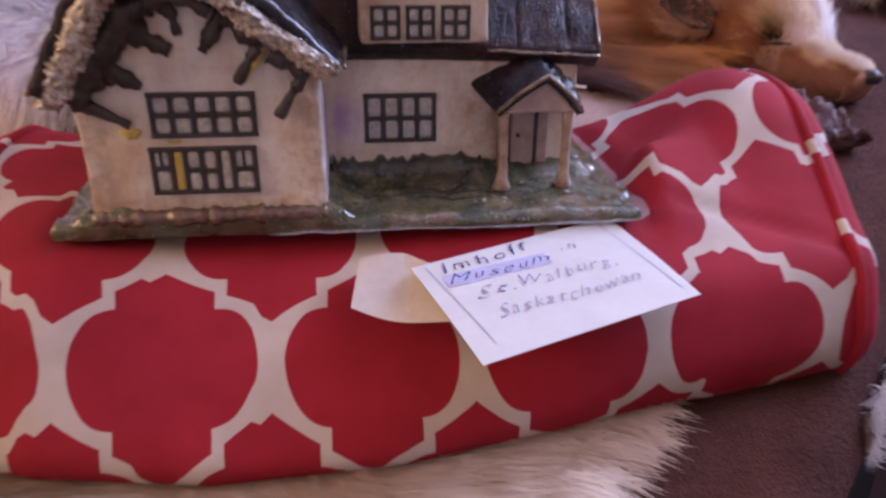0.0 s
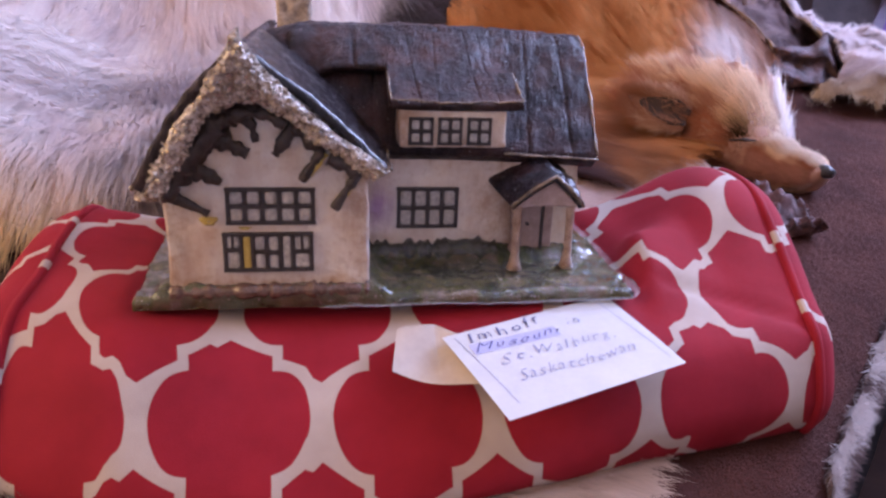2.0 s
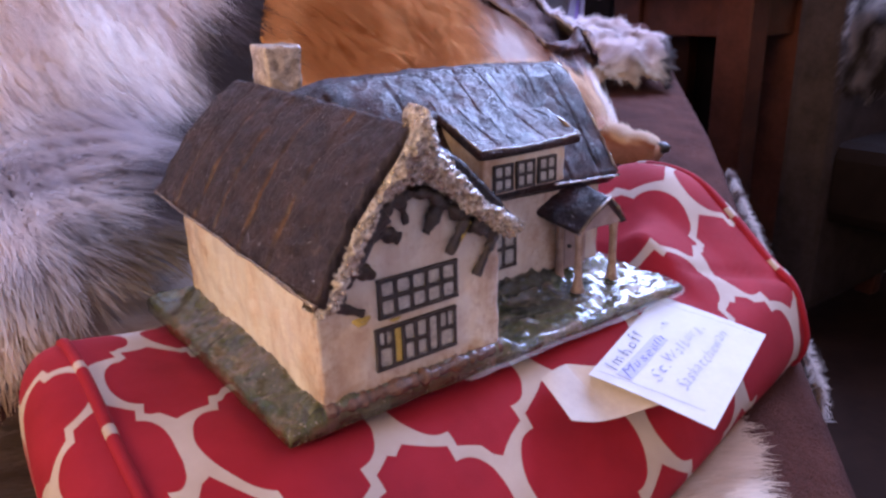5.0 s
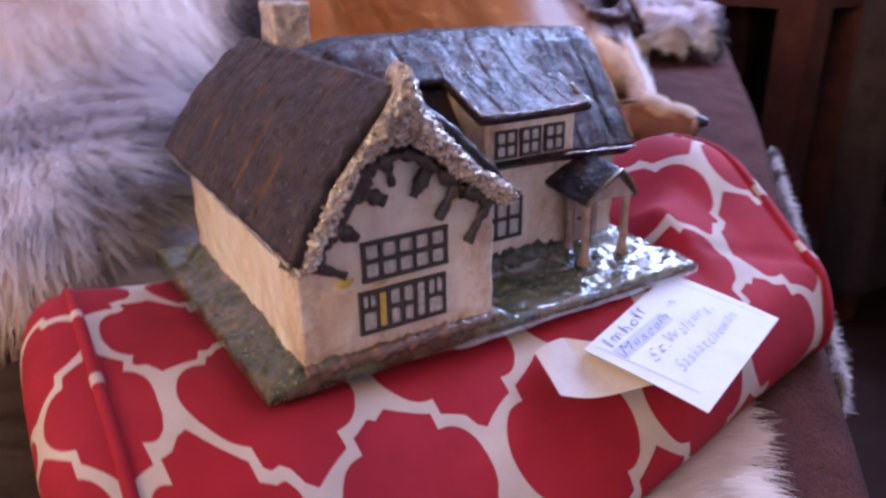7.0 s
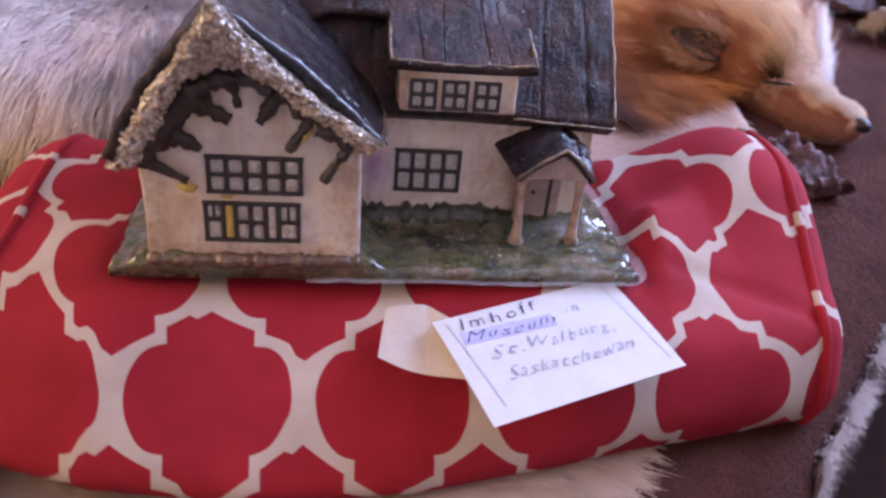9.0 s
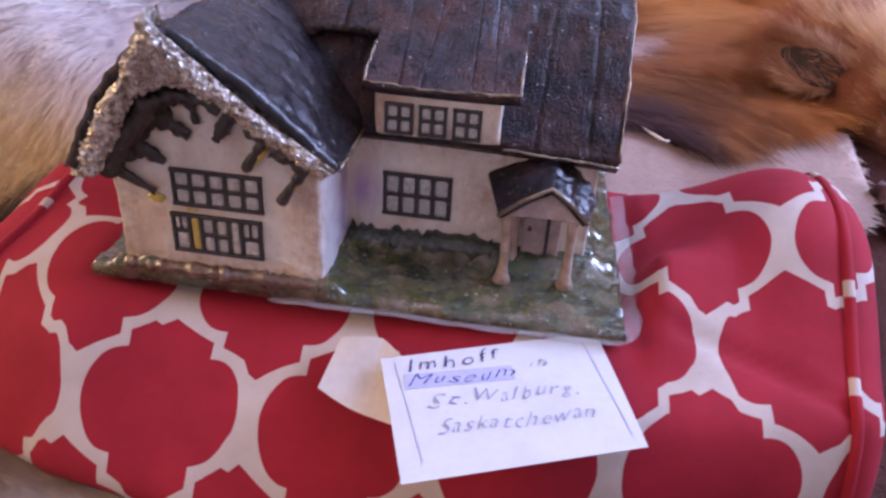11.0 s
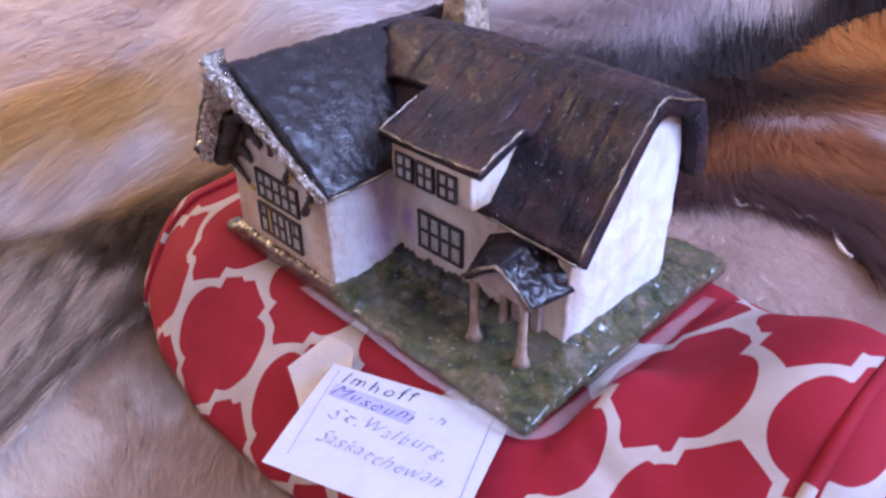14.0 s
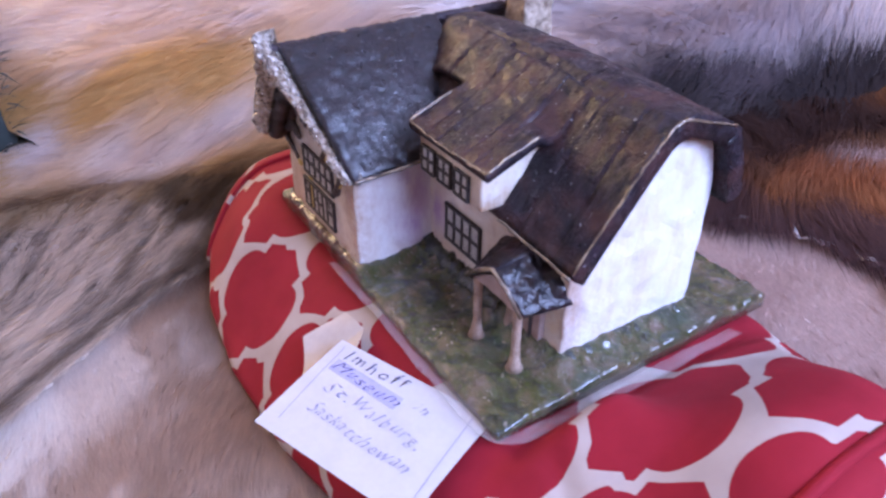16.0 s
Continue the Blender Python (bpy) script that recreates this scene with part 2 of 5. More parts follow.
def lawn_paint():
    m = Nodes("mottled_lawn_glaze")
    a, b, c = m.noise(75, 4), m.noise(240, 5, 0.65), m.noise(30, 3)
    base = m.ramp(a, (0.34, (0.022, 0.030, 0.008)), (0.46, (0.080, 0.085, 0.022)), (0.58, (0.145, 0.112, 0.050)), (0.72, (0.26, 0.18, 0.13)))
    base = m.blend(m.ramp(c, (0.45, 0.0), (0.60, 0.80)), base, (0.050, 0.076, 0.036))
    base = m.blend(m.ramp(m.noise(18, 3), (0.50, 0.0), (0.62, 0.50)), base, (0.145, 0.110, 0.075))
    # Pale metallic specks paint in the sparkle of the wet-looking glaze.
    speck = m.ramp(m.noise(430, 3, 0.65), (0.63, 0.0), (0.69, 0.95))
    m.put("Base Color", m.blend(speck, base, (0.70, 0.60, 0.46))).put("Metallic", m.math("MULTIPLY", speck, 0.6))
    m.put("Roughness", m.ramp(a, (0.3, 0.10), (0.7, 0.24))).put("Coat Weight", 1.0).put("Coat Roughness", 0.10)
    m.bump(m.math("ADD", b, m.noise(820, 3)), 1.0, 0.0042)
    return m.mat


def trellis_fabric():
    """Printed cotton: notched quatrefoils in red between pale bands; the map runs in metres over the cover."""
    m = Nodes("red_trellis_cotton")
    tx, ty, r, tip, arm, cut = 0.0845, 0.139, 0.0368, 0.0490, 0.0188, 0.0272
    uv = m.tree.nodes.new("ShaderNodeUVMap").outputs["UV"]
    sep = m.node("ShaderNodeSeparateXYZ", Vector=uv)
    wob = m.math("MULTIPLY", m.math("SUBTRACT", m.noise(60, 2), 0.5), 0.0014)
    u, v = m.math("ADD", sep.outputs[0], wob), m.math("ADD", sep.outputs[1], wob)

    def cell(du, dv):
        x = m.math("ABSOLUTE", m.math("SUBTRACT", m.math("FLOORED_MODULO", m.math("ADD", u, du), tx), tx / 2))
        y = m.math("ABSOLUTE", m.math("SUBTRACT", m.math("FLOORED_MODULO", m.math("ADD", v, dv), ty), ty / 2))
        disc = m.math("SUBTRACT", r, m.math("SQRT", m.math("ADD", m.math("MULTIPLY", x, x), m.math("MULTIPLY", y, y))))
        disc = m.math("SMOOTH_MIN", disc, m.math("SUBTRACT", cut, y), 0.009)
        beak = m.math("MINIMUM", m.math("SUBTRACT", arm, x), m.math("SUBTRACT", m.math("SUBTRACT", tip, m.math("ADD", m.math("MULTIPLY", x, 0.85), m.math("MULTIPLY", m.math("MULTIPLY", x, x), -9.0))), y))
        return m.math("MAXIMUM", disc, beak)

    inside = m.math("MAXIMUM", cell(0.0, 0.0), cell(tx / 2, ty / 2))
    fac = m.math("MULTIPLY_ADD", inside, 2200.0, 0.5)
    fac.node.use_clamp = True
    weave = m.noise(1500, 2)
    worn = m.noise(22, 4)
    red = m.ramp(worn, (0.3, (0.225, 0.006, 0.013)), (0.7, (0.31, 0.0115, 0.0215)))
    pale = m.ramp(worn, (0.3, (0.37, 0.295, 0.25)), (0.7, (0.49, 0.415, 0.365)))
    colour = m.blend(fac, pale, red)
    m.put("Base Color", m.blend(m.math("MULTIPLY", weave, 0.10), colour, (0.16, 0.03, 0.03)))
    m.put("Roughness", 0.85).put("Specular IOR Level", 0.24)
    m.bump(m.math("ADD", m.math("MULTIPLY", weave, 0.25), m.noise(40, 3)), 0.25, 0.003)
    return m.mat


def fur_material(name, roughness=0.6, glow_through=0.5):
    m = Nodes(name)
    tint = m.tree.nodes.new("ShaderNodeAttribute")
    tint.attribute_name = "tint"
    rand = m.tree.nodes.new("ShaderNodeNewGeometry").outputs["Random Per Island"]
    m.put("Base Color", m.blend(1.0, tint.outputs["Color"], m.ramp(rand, (0.0, 0.90), (1.0, 1.0)), "MULTIPLY"))
    m.put("Roughness", roughness).put("Specular IOR Level", 0.03)
    lit = m.node("ShaderNodeBsdfTranslucent", Color=tint.outputs["Color"])
    both = m.node("ShaderNodeMixShader", Fac=glow_through)
    m.tree.links.new(m.bsdf.outputs[0], both.inputs[1])
    m.tree.links.new(lit.outputs[0], both.inputs[2])
    m.tree.links.new(both.outputs[0], m.tree.nodes["Material Output"].inputs["Surface"])
    return m.mat


def underfur():
    m = Nodes("underfur")
    tint = m.tree.nodes.new("ShaderNodeAttribute")
    tint.attribute_name = "tint"
    m.put("Base Color", m.blend(m.math("MULTIPLY", m.noise(300, 4), 0.15), tint.outputs["Color"], (0.06, 0.045, 0.04)))
    m.put("Roughness", 0.9).put("Specular IOR Level", 0.2)
    m.bump(m.noise(420, 4), 0.6, 0.003)
    return m.mat


def carpet_cloth():
    m = Nodes("brown_plush_upholstery")
    a, b = m.noise(26, 4), m.noise(700, 3)
    base = m.ramp(a, (0.3, (0.074, 0.024, 0.019)), (0.7, (0.128, 0.047, 0.036)))
    m.put("Base Color", m.blend(m.ramp(b, (0.35, 0.5), (0.65, 0.0)), base, (0.036, 0.018, 0.015)))
    m.put("Roughness", 0.95).put("Specular IOR Level", 0.12)
    m.bump(m.math("ADD", b, m.noise(180, 4)), 1.0, 0.004)
    return m.mat


def glass_film():
    m = Nodes("clear_plastic_film")
    m.put("Base Color", (0.8, 0.78, 0.78)).put("Alpha", 0.10).put("Roughness", 0.3)
    return m.mat


# The walls that face the window get whiter paint: daylight put into the colour.
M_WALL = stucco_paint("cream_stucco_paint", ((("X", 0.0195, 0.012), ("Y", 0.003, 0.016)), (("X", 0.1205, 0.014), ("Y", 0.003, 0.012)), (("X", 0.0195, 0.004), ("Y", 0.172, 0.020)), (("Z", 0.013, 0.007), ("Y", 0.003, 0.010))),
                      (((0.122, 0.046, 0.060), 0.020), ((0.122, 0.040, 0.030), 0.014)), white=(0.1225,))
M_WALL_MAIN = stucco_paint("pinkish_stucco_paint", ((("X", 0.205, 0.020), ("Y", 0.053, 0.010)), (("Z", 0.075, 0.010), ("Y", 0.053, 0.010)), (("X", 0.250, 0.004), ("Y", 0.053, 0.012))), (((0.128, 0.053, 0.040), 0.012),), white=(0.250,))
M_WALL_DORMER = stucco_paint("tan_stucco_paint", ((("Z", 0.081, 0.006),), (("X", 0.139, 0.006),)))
M_ROOF = roof_paint("dark_thatch_glaze", (0.008, 0.005, 0.006), (0.062, 0.044, 0.056), (0.078, 0.034, 0.030), 0.40)
M_ROOF_BROWN = roof_paint("brown_scored_thatch_glaze", (0.020, 0.014, 0.017), (0.098, 0.072, 0.082), (0.072, 0.044, 0.042), 0.22, scores=(0.145, 0.118, 0.091, 0.0605, 0.030))
# Dark glaze of two slopes; it also stands for the shade below the ledge.
M_ROOF_LOW = roof_paint("dark_glaze_and_ledge_shade", (0.006, 0.005, 0.007), (0.044, 0.034, 0.044), (0.024, 0.014, 0.018), 1.0, 0.0044)
M_RIM = simple("ochre_brushed_edge", (0.03, 0.018, 0.014), (0.34, 0.24, 0.15), 120, 0.2, 0.8, 300, metal=0.25, coat=0.9)
M_VERGE = verge_paint()
M_LAWN = lawn_paint()
M_BED = simple("red_brown_bed_glaze", (0.05, 0.02, 0.012), (0.17, 0.085, 0.05), 220, 0.2, 1.0, 420, coat=0.8)
M_HEDGE = simple("dark_green_bank_glaze", (0.007, 0.011, 0.008), (0.046, 0.054, 0.026), 200, 0.2, 1.0, 420, coat=0.8)
M_MOSS = simple("olive_moss_glaze", (0.016, 0.022, 0.008), (0.105, 0.105, 0.026), 160, 0.3, 1.0, 420, coat=0.6)
M_TIMBER = simple("black_brown_paint", (0.009, 0.006, 0.006), (0.050, 0.031, 0.026), 200, 0.5, 1.0, 300, coat=0.3)
M_BAR = simple("charcoal_window_paint", (0.016, 0.013, 0.014), (0.045, 0.036, 0.036), 300, 0.5, 0.3, 500)
M_PANE = simple("silver_grey_pane_paint", (0.34, 0.33, 0.32), (0.70, 0.68, 0.62), 420, 0.32, 1.0, 700, metal=0.35, coat=0.6)
M_YELLOW = simple("yellow_paint", (0.42, 0.28, 0.04), (0.6, 0.44, 0.1), 300, 0.4, 0.4, 500, coat=0.3)
M_WOOD = simple("tan_brown_post_paint", (0.20, 0.11, 0.07), (0.46, 0.33, 0.25), 180, 0.4, 0.5, 300, coat=0.4)
M_DOOR = simple("pinkish_door_paint", (0.26, 0.18, 0.16), (0.44, 0.33, 0.3), 160, 0.5, 0.3, 260)
M_CHIM = simple("speckled_chimney_paint", (0.10, 0.06, 0.035), (0.58, 0.46, 0.34), 150, 0.3, 0.9, 260, coat=0.8)
M_FABRIC = trellis_fabric()
M_CARD = simple("white_card", (0.43, 0.425, 0.432), (0.485, 0.48, 0.487), 60, 0.7)
M_SLIP = simple("cream_paper", (0.38, 0.315, 0.27), (0.47, 0.40, 0.345), 50, 0.7)
M_INK = simple("blue_ink", (0.03, 0.03, 0.12), (0.07, 0.07, 0.2), 300, 0.6)
M_INK_PALE = simple("pale_blue_ink", (0.15, 0.15, 0.27), (0.28, 0.28, 0.42), 300, 0.6)
M_MARKER = simple("lilac_marker", (0.30, 0.30, 0.47), (0.37, 0.37, 0.52), 120, 0.7)
M_FILM = glass_film()
M_SEAT = carpet_cloth()
M_HIDE = simple("dry_leather_hide", (0.2, 0.13, 0.1), (0.34, 0.24, 0.19), 40, 0.8, 0.4, 120)
M_HIDE_PALE = simple("pale_underfur", (0.70, 0.62, 0.57), (0.84, 0.77, 0.73), 60, 0.9, 0.4, 200)
M_FUR = fur_material("fur_strands")
M_UNDER = underfur()
M_NOSE = simple("black_leather_nose", (0.008, 0.007, 0.008), (0.02, 0.018, 0.02), 300, 0.35, 0.5, 500)
# Unseen walls and ceiling; their pale colour is set to bounce light into shade.
M_PLASTER = simple("off_white_plaster", (0.66, 0.61, 0.60), (0.74, 0.69, 0.68), 3, 0.85, 0.2, 60)
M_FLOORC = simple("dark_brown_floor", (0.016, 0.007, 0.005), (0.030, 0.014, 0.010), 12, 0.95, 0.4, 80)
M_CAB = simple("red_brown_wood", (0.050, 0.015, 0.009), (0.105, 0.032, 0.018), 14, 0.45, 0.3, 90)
# Near black for cloth and wood alike: the deep shade is in the colour.
M_BLACK = simple("near_black_shade", (0.006, 0.003, 0.0025), (0.012, 0.006, 0.005), 30, 0.85, 0.4, 200)
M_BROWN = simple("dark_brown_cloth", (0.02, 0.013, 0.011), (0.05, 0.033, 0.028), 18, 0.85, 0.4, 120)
M_PINK = simple("faded_pink_cloth", (0.15, 0.070, 0.078), (0.30, 0.18, 0.185), 40, 0.85, 0.4, 160)
M_GREY = simple("dark_grey_printed_board", (0.040, 0.028, 0.030), (0.080, 0.058, 0.060), 30, 0.7)
M_LILAC = simple("lilac_white_print", (0.19, 0.16, 0.23), (0.28, 0.25, 0.33), 30, 0.6)
M_GREEN = simple("dark_green_cloth", (0.015, 0.025, 0.024), (0.04, 0.06, 0.055), 30, 0.8, 0.4, 200)
M_PURPLE = simple("purple_stripe", (0.16, 0.08, 0.3), (0.26, 0.15, 0.42), 30, 0.6)
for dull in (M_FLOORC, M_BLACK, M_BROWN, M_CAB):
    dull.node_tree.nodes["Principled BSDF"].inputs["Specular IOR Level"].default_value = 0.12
# ---- the room ----
def wall_with_opening(name, x0, x1, win, label):
    bm = bmesh.new()
    ya, yb, za, zb = win
    y0, y1 = ROOM[2], ROOM[3]
    for args in ((y0, ya, FLOOR_Z, CEIL_Z), (yb, y1, FLOOR_Z, CEIL_Z), (ya, yb, FLOOR_Z, za), (ya, yb, zb, CEIL_Z)):
        box(x0, x1, *args, bm=bm)
    return solid(name, bm, M_PLASTER, label, "wall", kind="structure")


X0, X1, Y0, Y1 = ROOM
wall_with_opening("wall_east", X1, X1 + 0.15, WIN_R, "off-white plaster wall with a window opening")
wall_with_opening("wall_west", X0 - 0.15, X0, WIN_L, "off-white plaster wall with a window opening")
solid("wall_north", box(X0, X1, Y1, Y1 + 0.15, FLOOR_Z, CEIL_Z), M_PLASTER, "plain off-white plaster wall", "wall", kind="structure")
solid("wall_south", box(X0, X1, Y0 - 0.15, Y0, FLOOR_Z, CEIL_Z), M_PLASTER, "plain off-white plaster wall", "wall", kind="structure")
solid("ceiling", box(X0 - 0.15, X1 + 0.15, Y0 - 0.15, Y1 + 0.15, CEIL_Z, CEIL_Z + 0.1), M_PLASTER, "plain off-white ceiling", "ceiling", kind="structure")
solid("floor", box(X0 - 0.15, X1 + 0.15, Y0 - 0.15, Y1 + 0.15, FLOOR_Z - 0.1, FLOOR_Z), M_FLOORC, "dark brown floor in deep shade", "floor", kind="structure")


# ---- the sofa: a sloping plush seat that rises into a backrest ----
def seat_z(x, y):
    x, y = np.asarray(x, float), np.asarray(y, float)
    z = -0.098 + 0.27 * (np.minimum(y, 0.3) + 0.09) + 0.15 * np.clip(y - 0.3, 0, 0.6)
    ramp = np.log1p(np.exp((y - 0.50) / 0.02)) * 0.02
    return z + 1.2 * np.minimum(ramp, 0.34) * smooth01(0.80, 0.62, x)


def edge_gap(x, y):
    """How far a place lies inside the sofa's front edge."""
    return (np.asarray(y) - 0.98 * (np.asarray(x) - 0.40)) / 1.4


def sofa_seat():
    n, m = 140, 90
    verts, faces = [], []
    rim = 0.022
    for i in range(n + 1):
        for j in range(m + 1):
            s, d = -1.1 + 2.82 * i / n, -rim + 1.1 * (j / m) ** 1.6
            x = 0.40 - 0.28 + 0.7 * s - 0.714 * d
            y = 0.98 * (x - 0.40) + 1.4 * d
            z = float(seat_z(x, y)) + 0.0015 * rough((x, y, 0), 0.03)
            if d < 0:
                z -= 0.03 * (d / rim) ** 2
            verts.append((x, y, z))
    w = m + 1
    for i in range(n):
        for j in range(m):
            faces.append((i * w + j, (i + 1) * w + j, (i + 1) * w + j + 1, i * w + j + 1))
    return verts, [], faces


def sofa_front():
    def top(u, v):
        x = 0.40 - 0.28 + 0.7 * (-1.1 + 2.82 * u) + 0.714 * 0.016
        y = 0.98 * (x - 0.40) - 1.4 * 0.016
        z = float(seat_z(x, y)) - 0.026
        return x, y, z + (FLOOR_Z - z) * v
    return sheet(top, 60, 10, 0.03, lambda u, v, p: 0.002 * rough(p, 0.05), (0.7, -0.7, 0))


sofa = thing("sofa", (0.1, 0.3, FLOOR_Z), "low brown plush sofa covered with loose pelts", "sofa")
part("seat", sofa_seat(), M_SEAT, sofa, "brown plush seat", smooth=True)
# The dark below the seat's edge is put into the panel's colour.
part("front_panel", sofa_front(), M_BLACK, sofa, "front panel with its shade put into a near-black colour", smooth=True)


# ---- the cushion ----
def front_y(x):
    return np.interp(x, (-0.10, -0.062, 0.0, 0.07, 0.15, 0.25, 0.38, 0.42), (-0.028, -0.048, -0.068, -0.077, -0.074, -0.056, -0.030, -0.015))


def back_y(x):
    return np.interp(x, (-0.10, -0.065, 0.10, 0.27, 0.37, 0.42), (0.175, 0.185, 0.21, 0.200, 0.174, 0.158))


def cushion_ring(x, n=90):
    """The cross-section at x as points from the lower back over the top to the lower front, evenly spaced."""
    f, b = float(front_y(x)), float(back_y(x))
    k = float(smooth01(0.12, 0.30, x))
    left = [(0.0, -0.078), (0.004, -0.060), (0.014, -0.042), (0.030, -0.018), (0.052, -0.001), (0.10, 0.004)]
    middle = [(0.0, -0.080), (0.006, -0.069), (0.018, -0.057), (0.040, -0.034), (0.066, -0.013), (0.10, -0.003)]
    right = [(0.0, -0.062), (0.004, -0.045), (0.016, -0.018), (0.034, -0.009), (0.064, 0.008), (0.10, 0.026)]
    near = float(smooth01(-0.03, 0.08, x))
    front = [mix(mix(p, q, near), r, k) for p, q, r in zip(left, middle, right)]
    pts = [(f + 0.05, -0.088), (f + 0.012, -0.084)] + [(f + d, z) for d, z in front]
    for y in np.linspace(f + 0.12, b - 0.035, 8):
        pts.append((float(y), None))
    pts += [(b - 0.010, None), (b, -0.012), (b - 0.004, -0.03), (b - 0.04, -0.045)]

    def slab(y):
        """1 where the model's slab presses the cover flat."""
        return float(smooth01(-0.012, 0.004, x) * smooth01(0.290, 0.273, x) * smooth01(-0.016, 0.000, y))

    def top(y):
        bump = 0.052 * math.exp(-(((x - 0.362) / 0.060) ** 2)) * float(smooth01(-0.004, 0.088, y) * smooth01(0.215, 0.115, y))
        bump += 0.017 * math.exp(-(((x + 0.065) / 0.045) ** 2) - ((y - 0.120) / 0.075) ** 2)
        return bump * (1 - slab(y)) - 0.0015 - 0.012 * max(0.0, (y - b + 0.04) / 0.04) ** 2

    pts = [(y, top(y) if z is None else min(z, z + (-0.0015 - z) * slab(y))) for y, z in pts]
    pts = [(y, max(z, top(y)) if y > f + 0.06 and x > 0.29 else z) for y, z in pts]
    ys, zs = np.array(pts).T
    s = np.concatenate([[0], np.cumsum(np.hypot(np.diff(ys), np.diff(zs)))])
    fine = np.linspace(0, s[-1], 400)
    ker = np.ones(25) / 25
    yf, zf = (np.convolve(np.pad(np.interp(fine, s, a), 12, mode="edge"), ker, "valid") for a in (ys, zs))
    s2 = np.concatenate([[0], np.cumsum(np.hypot(np.diff(yf), np.diff(zf)))])
    at = np.linspace(0, s2[-1], n)
    return np.stack([np.interp(at, s2, yf), np.interp(at, s2, zf)], 1), at


SEAM_L, SEAM_R = -0.060, 0.3785
V_SHIFT, U_SHIFT = 0.090, -0.0098


# the print's pull over the cushion: where it pulls, and how far along and across
PULLS = [
    (-0.066, 0.075, -0.0309, -0.0004),
    (-0.069, 0.156, -0.0495, 0.0739),
    (-0.045, 0.099, 0.0265, 0.0184),
    (-0.046, 0.154, 0.0435, -0.0656),
    (-0.001, 0.188, -0.0063, 0.0073),
    (-0.002, 0.229, 0.0068, -0.0036),
    (0.085, 0.184, 0.0020, -0.0003),
    (0.086, 0.223, -0.0001, 0.0060),
    (0.172, 0.229, -0.0003, -0.0017),
    (0.294, 0.024, 0.0050, 0.0045),
    (0.300, 0.132, -0.0103, -0.0095),
    (0.300, 0.168, 0.0089, 0.0017),
    (0.338, 0.073, -0.0043, -0.0249),
    (0.336, 0.107, 0.0119, 0.0062),
    (0.354, 0.200, -0.0142, -0.0101),
]


def stretch(u, v):
    """The print's uneven pull over the filling."""
    near = [math.exp(-((u - a) / 0.075) ** 2 - ((v - b) / 0.06) ** 2) for a, b, _, _ in PULLS]
    return u + -0.0035 + sum(n * p[2] for n, p in zip(near, PULLS)), v + 0.0003 + sum(n * p[3] for n, p in zip(near, PULLS))


def fabric_mesh(name, rows, maps, shade_cap=False):
    nr, nc = len(rows), len(rows[0])
    verts = [tuple(p) for row in rows for p in row]
    faces = [(i * nc + j, i * nc + j + 1, (i + 1) * nc + j + 1, (i + 1) * nc + j) for i in range(nr - 1) for j in range(nc - 1)]
    mesh = bpy.data.meshes.new(name)
    mesh.from_pydata(verts, [], faces)
    layer = mesh.uv_layers.new(name="map")
    flat = np.array([m for row in maps for m in row])
    index = np.zeros(len(mesh.loops), int)
    mesh.loops.foreach_get("vertex_index", index)
    layer.data.foreach_set("uv", flat[index].ravel())
    mesh.materials.append(M_FABRIC)
    mesh.polygons.foreach_set("use_smooth", [True] * len(mesh.polygons))
    return mesh


def build_cushion():
    cushion = thing("cushion", (0.16, 0.06, -0.09), "red cushion with a cream quatrefoil trellis print, lying on pelts", "cushion")
    rows, maps = [], []

    def zero_of(ring, at):
        k = int(np.argmin(np.abs(ring[:, 0] - 0.06) + (ring[:, 1] < -0.03) * 1.0))
        return at[k]

    for x in np.linspace(SEAM_L, SEAM_R, 120):
        ring, at = cushion_ring(float(x))
        v0 = zero_of(ring, at)
        row = []
        for (y, z) in ring:
            crease = 0.0028 * math.exp(-((y - 0.012 + 0.25 * (x - 0.3)) / 0.004) ** 2) * float(smooth01(0.27, 0.3, x))
            row.append((x, y, z + 0.0012 * rough((x, y, z), 0.05) - crease))
        rows.append(row)
        maps.append([stretch(x + U_SHIFT, v0 - a + V_SHIFT) for a in at])
    ob = new("cover", fabric_mesh("cover", rows, maps))
    adopt(ob, cushion)
    for seam, way, size in ((SEAM_L, -1, 0.032), (SEAM_R, 1, 0.025)):
        ring, at = cushion_ring(seam)
        v0 = zero_of(ring, at)
        cy, cz = 0.5 * (ring[:, 0].min() + ring[:, 0].max()), -0.045
        rows, maps = [], []
        reach = 0.0
        last = 0.0
        for k in range(15):
            a = math.pi / 2 * k / 14
            out, shrink = size * math.sin(a) ** 0.8, max(math.cos(a), 0.0) ** 0.55
            reach += math.hypot(out - last, 0.05 * math.sin(a) * math.pi / 28)
            last = out
            rows.append([(seam + way * out, cy + (y - cy) * shrink, cz + (z - cz) * shrink) for y, z in ring])
            maps.append([stretch(seam + U_SHIFT + way * (reach + (0.004 if way < 0 else 0.027)), v0 - s + V_SHIFT) for s in at])
        if way < 0:
            rows, maps = [r[::-1] for r in rows], [r[::-1] for r in maps]
        adopt(new("end_panel", fabric_mesh("end_panel", rows, maps)), cushion)
        turn = [(seam, y, z) for y, z in ring[4:-4]]
        sides, rows, maps = 8, [], []
        v_t, _, _ = tube(turn, 0.0030, sides, up=(1, 0, 0))
        for i in range(len(turn)):
            ringv = v_t[i * sides:(i + 1) * sides]
            rows.append(ringv + ringv[:1])
            maps.append([(seam + U_SHIFT, v0 - at[i + 4] + V_SHIFT)] * (sides + 1))
        adopt(new("piping", fabric_mesh("piping", rows, maps)), cushion)
    return cushion


build_cushion()

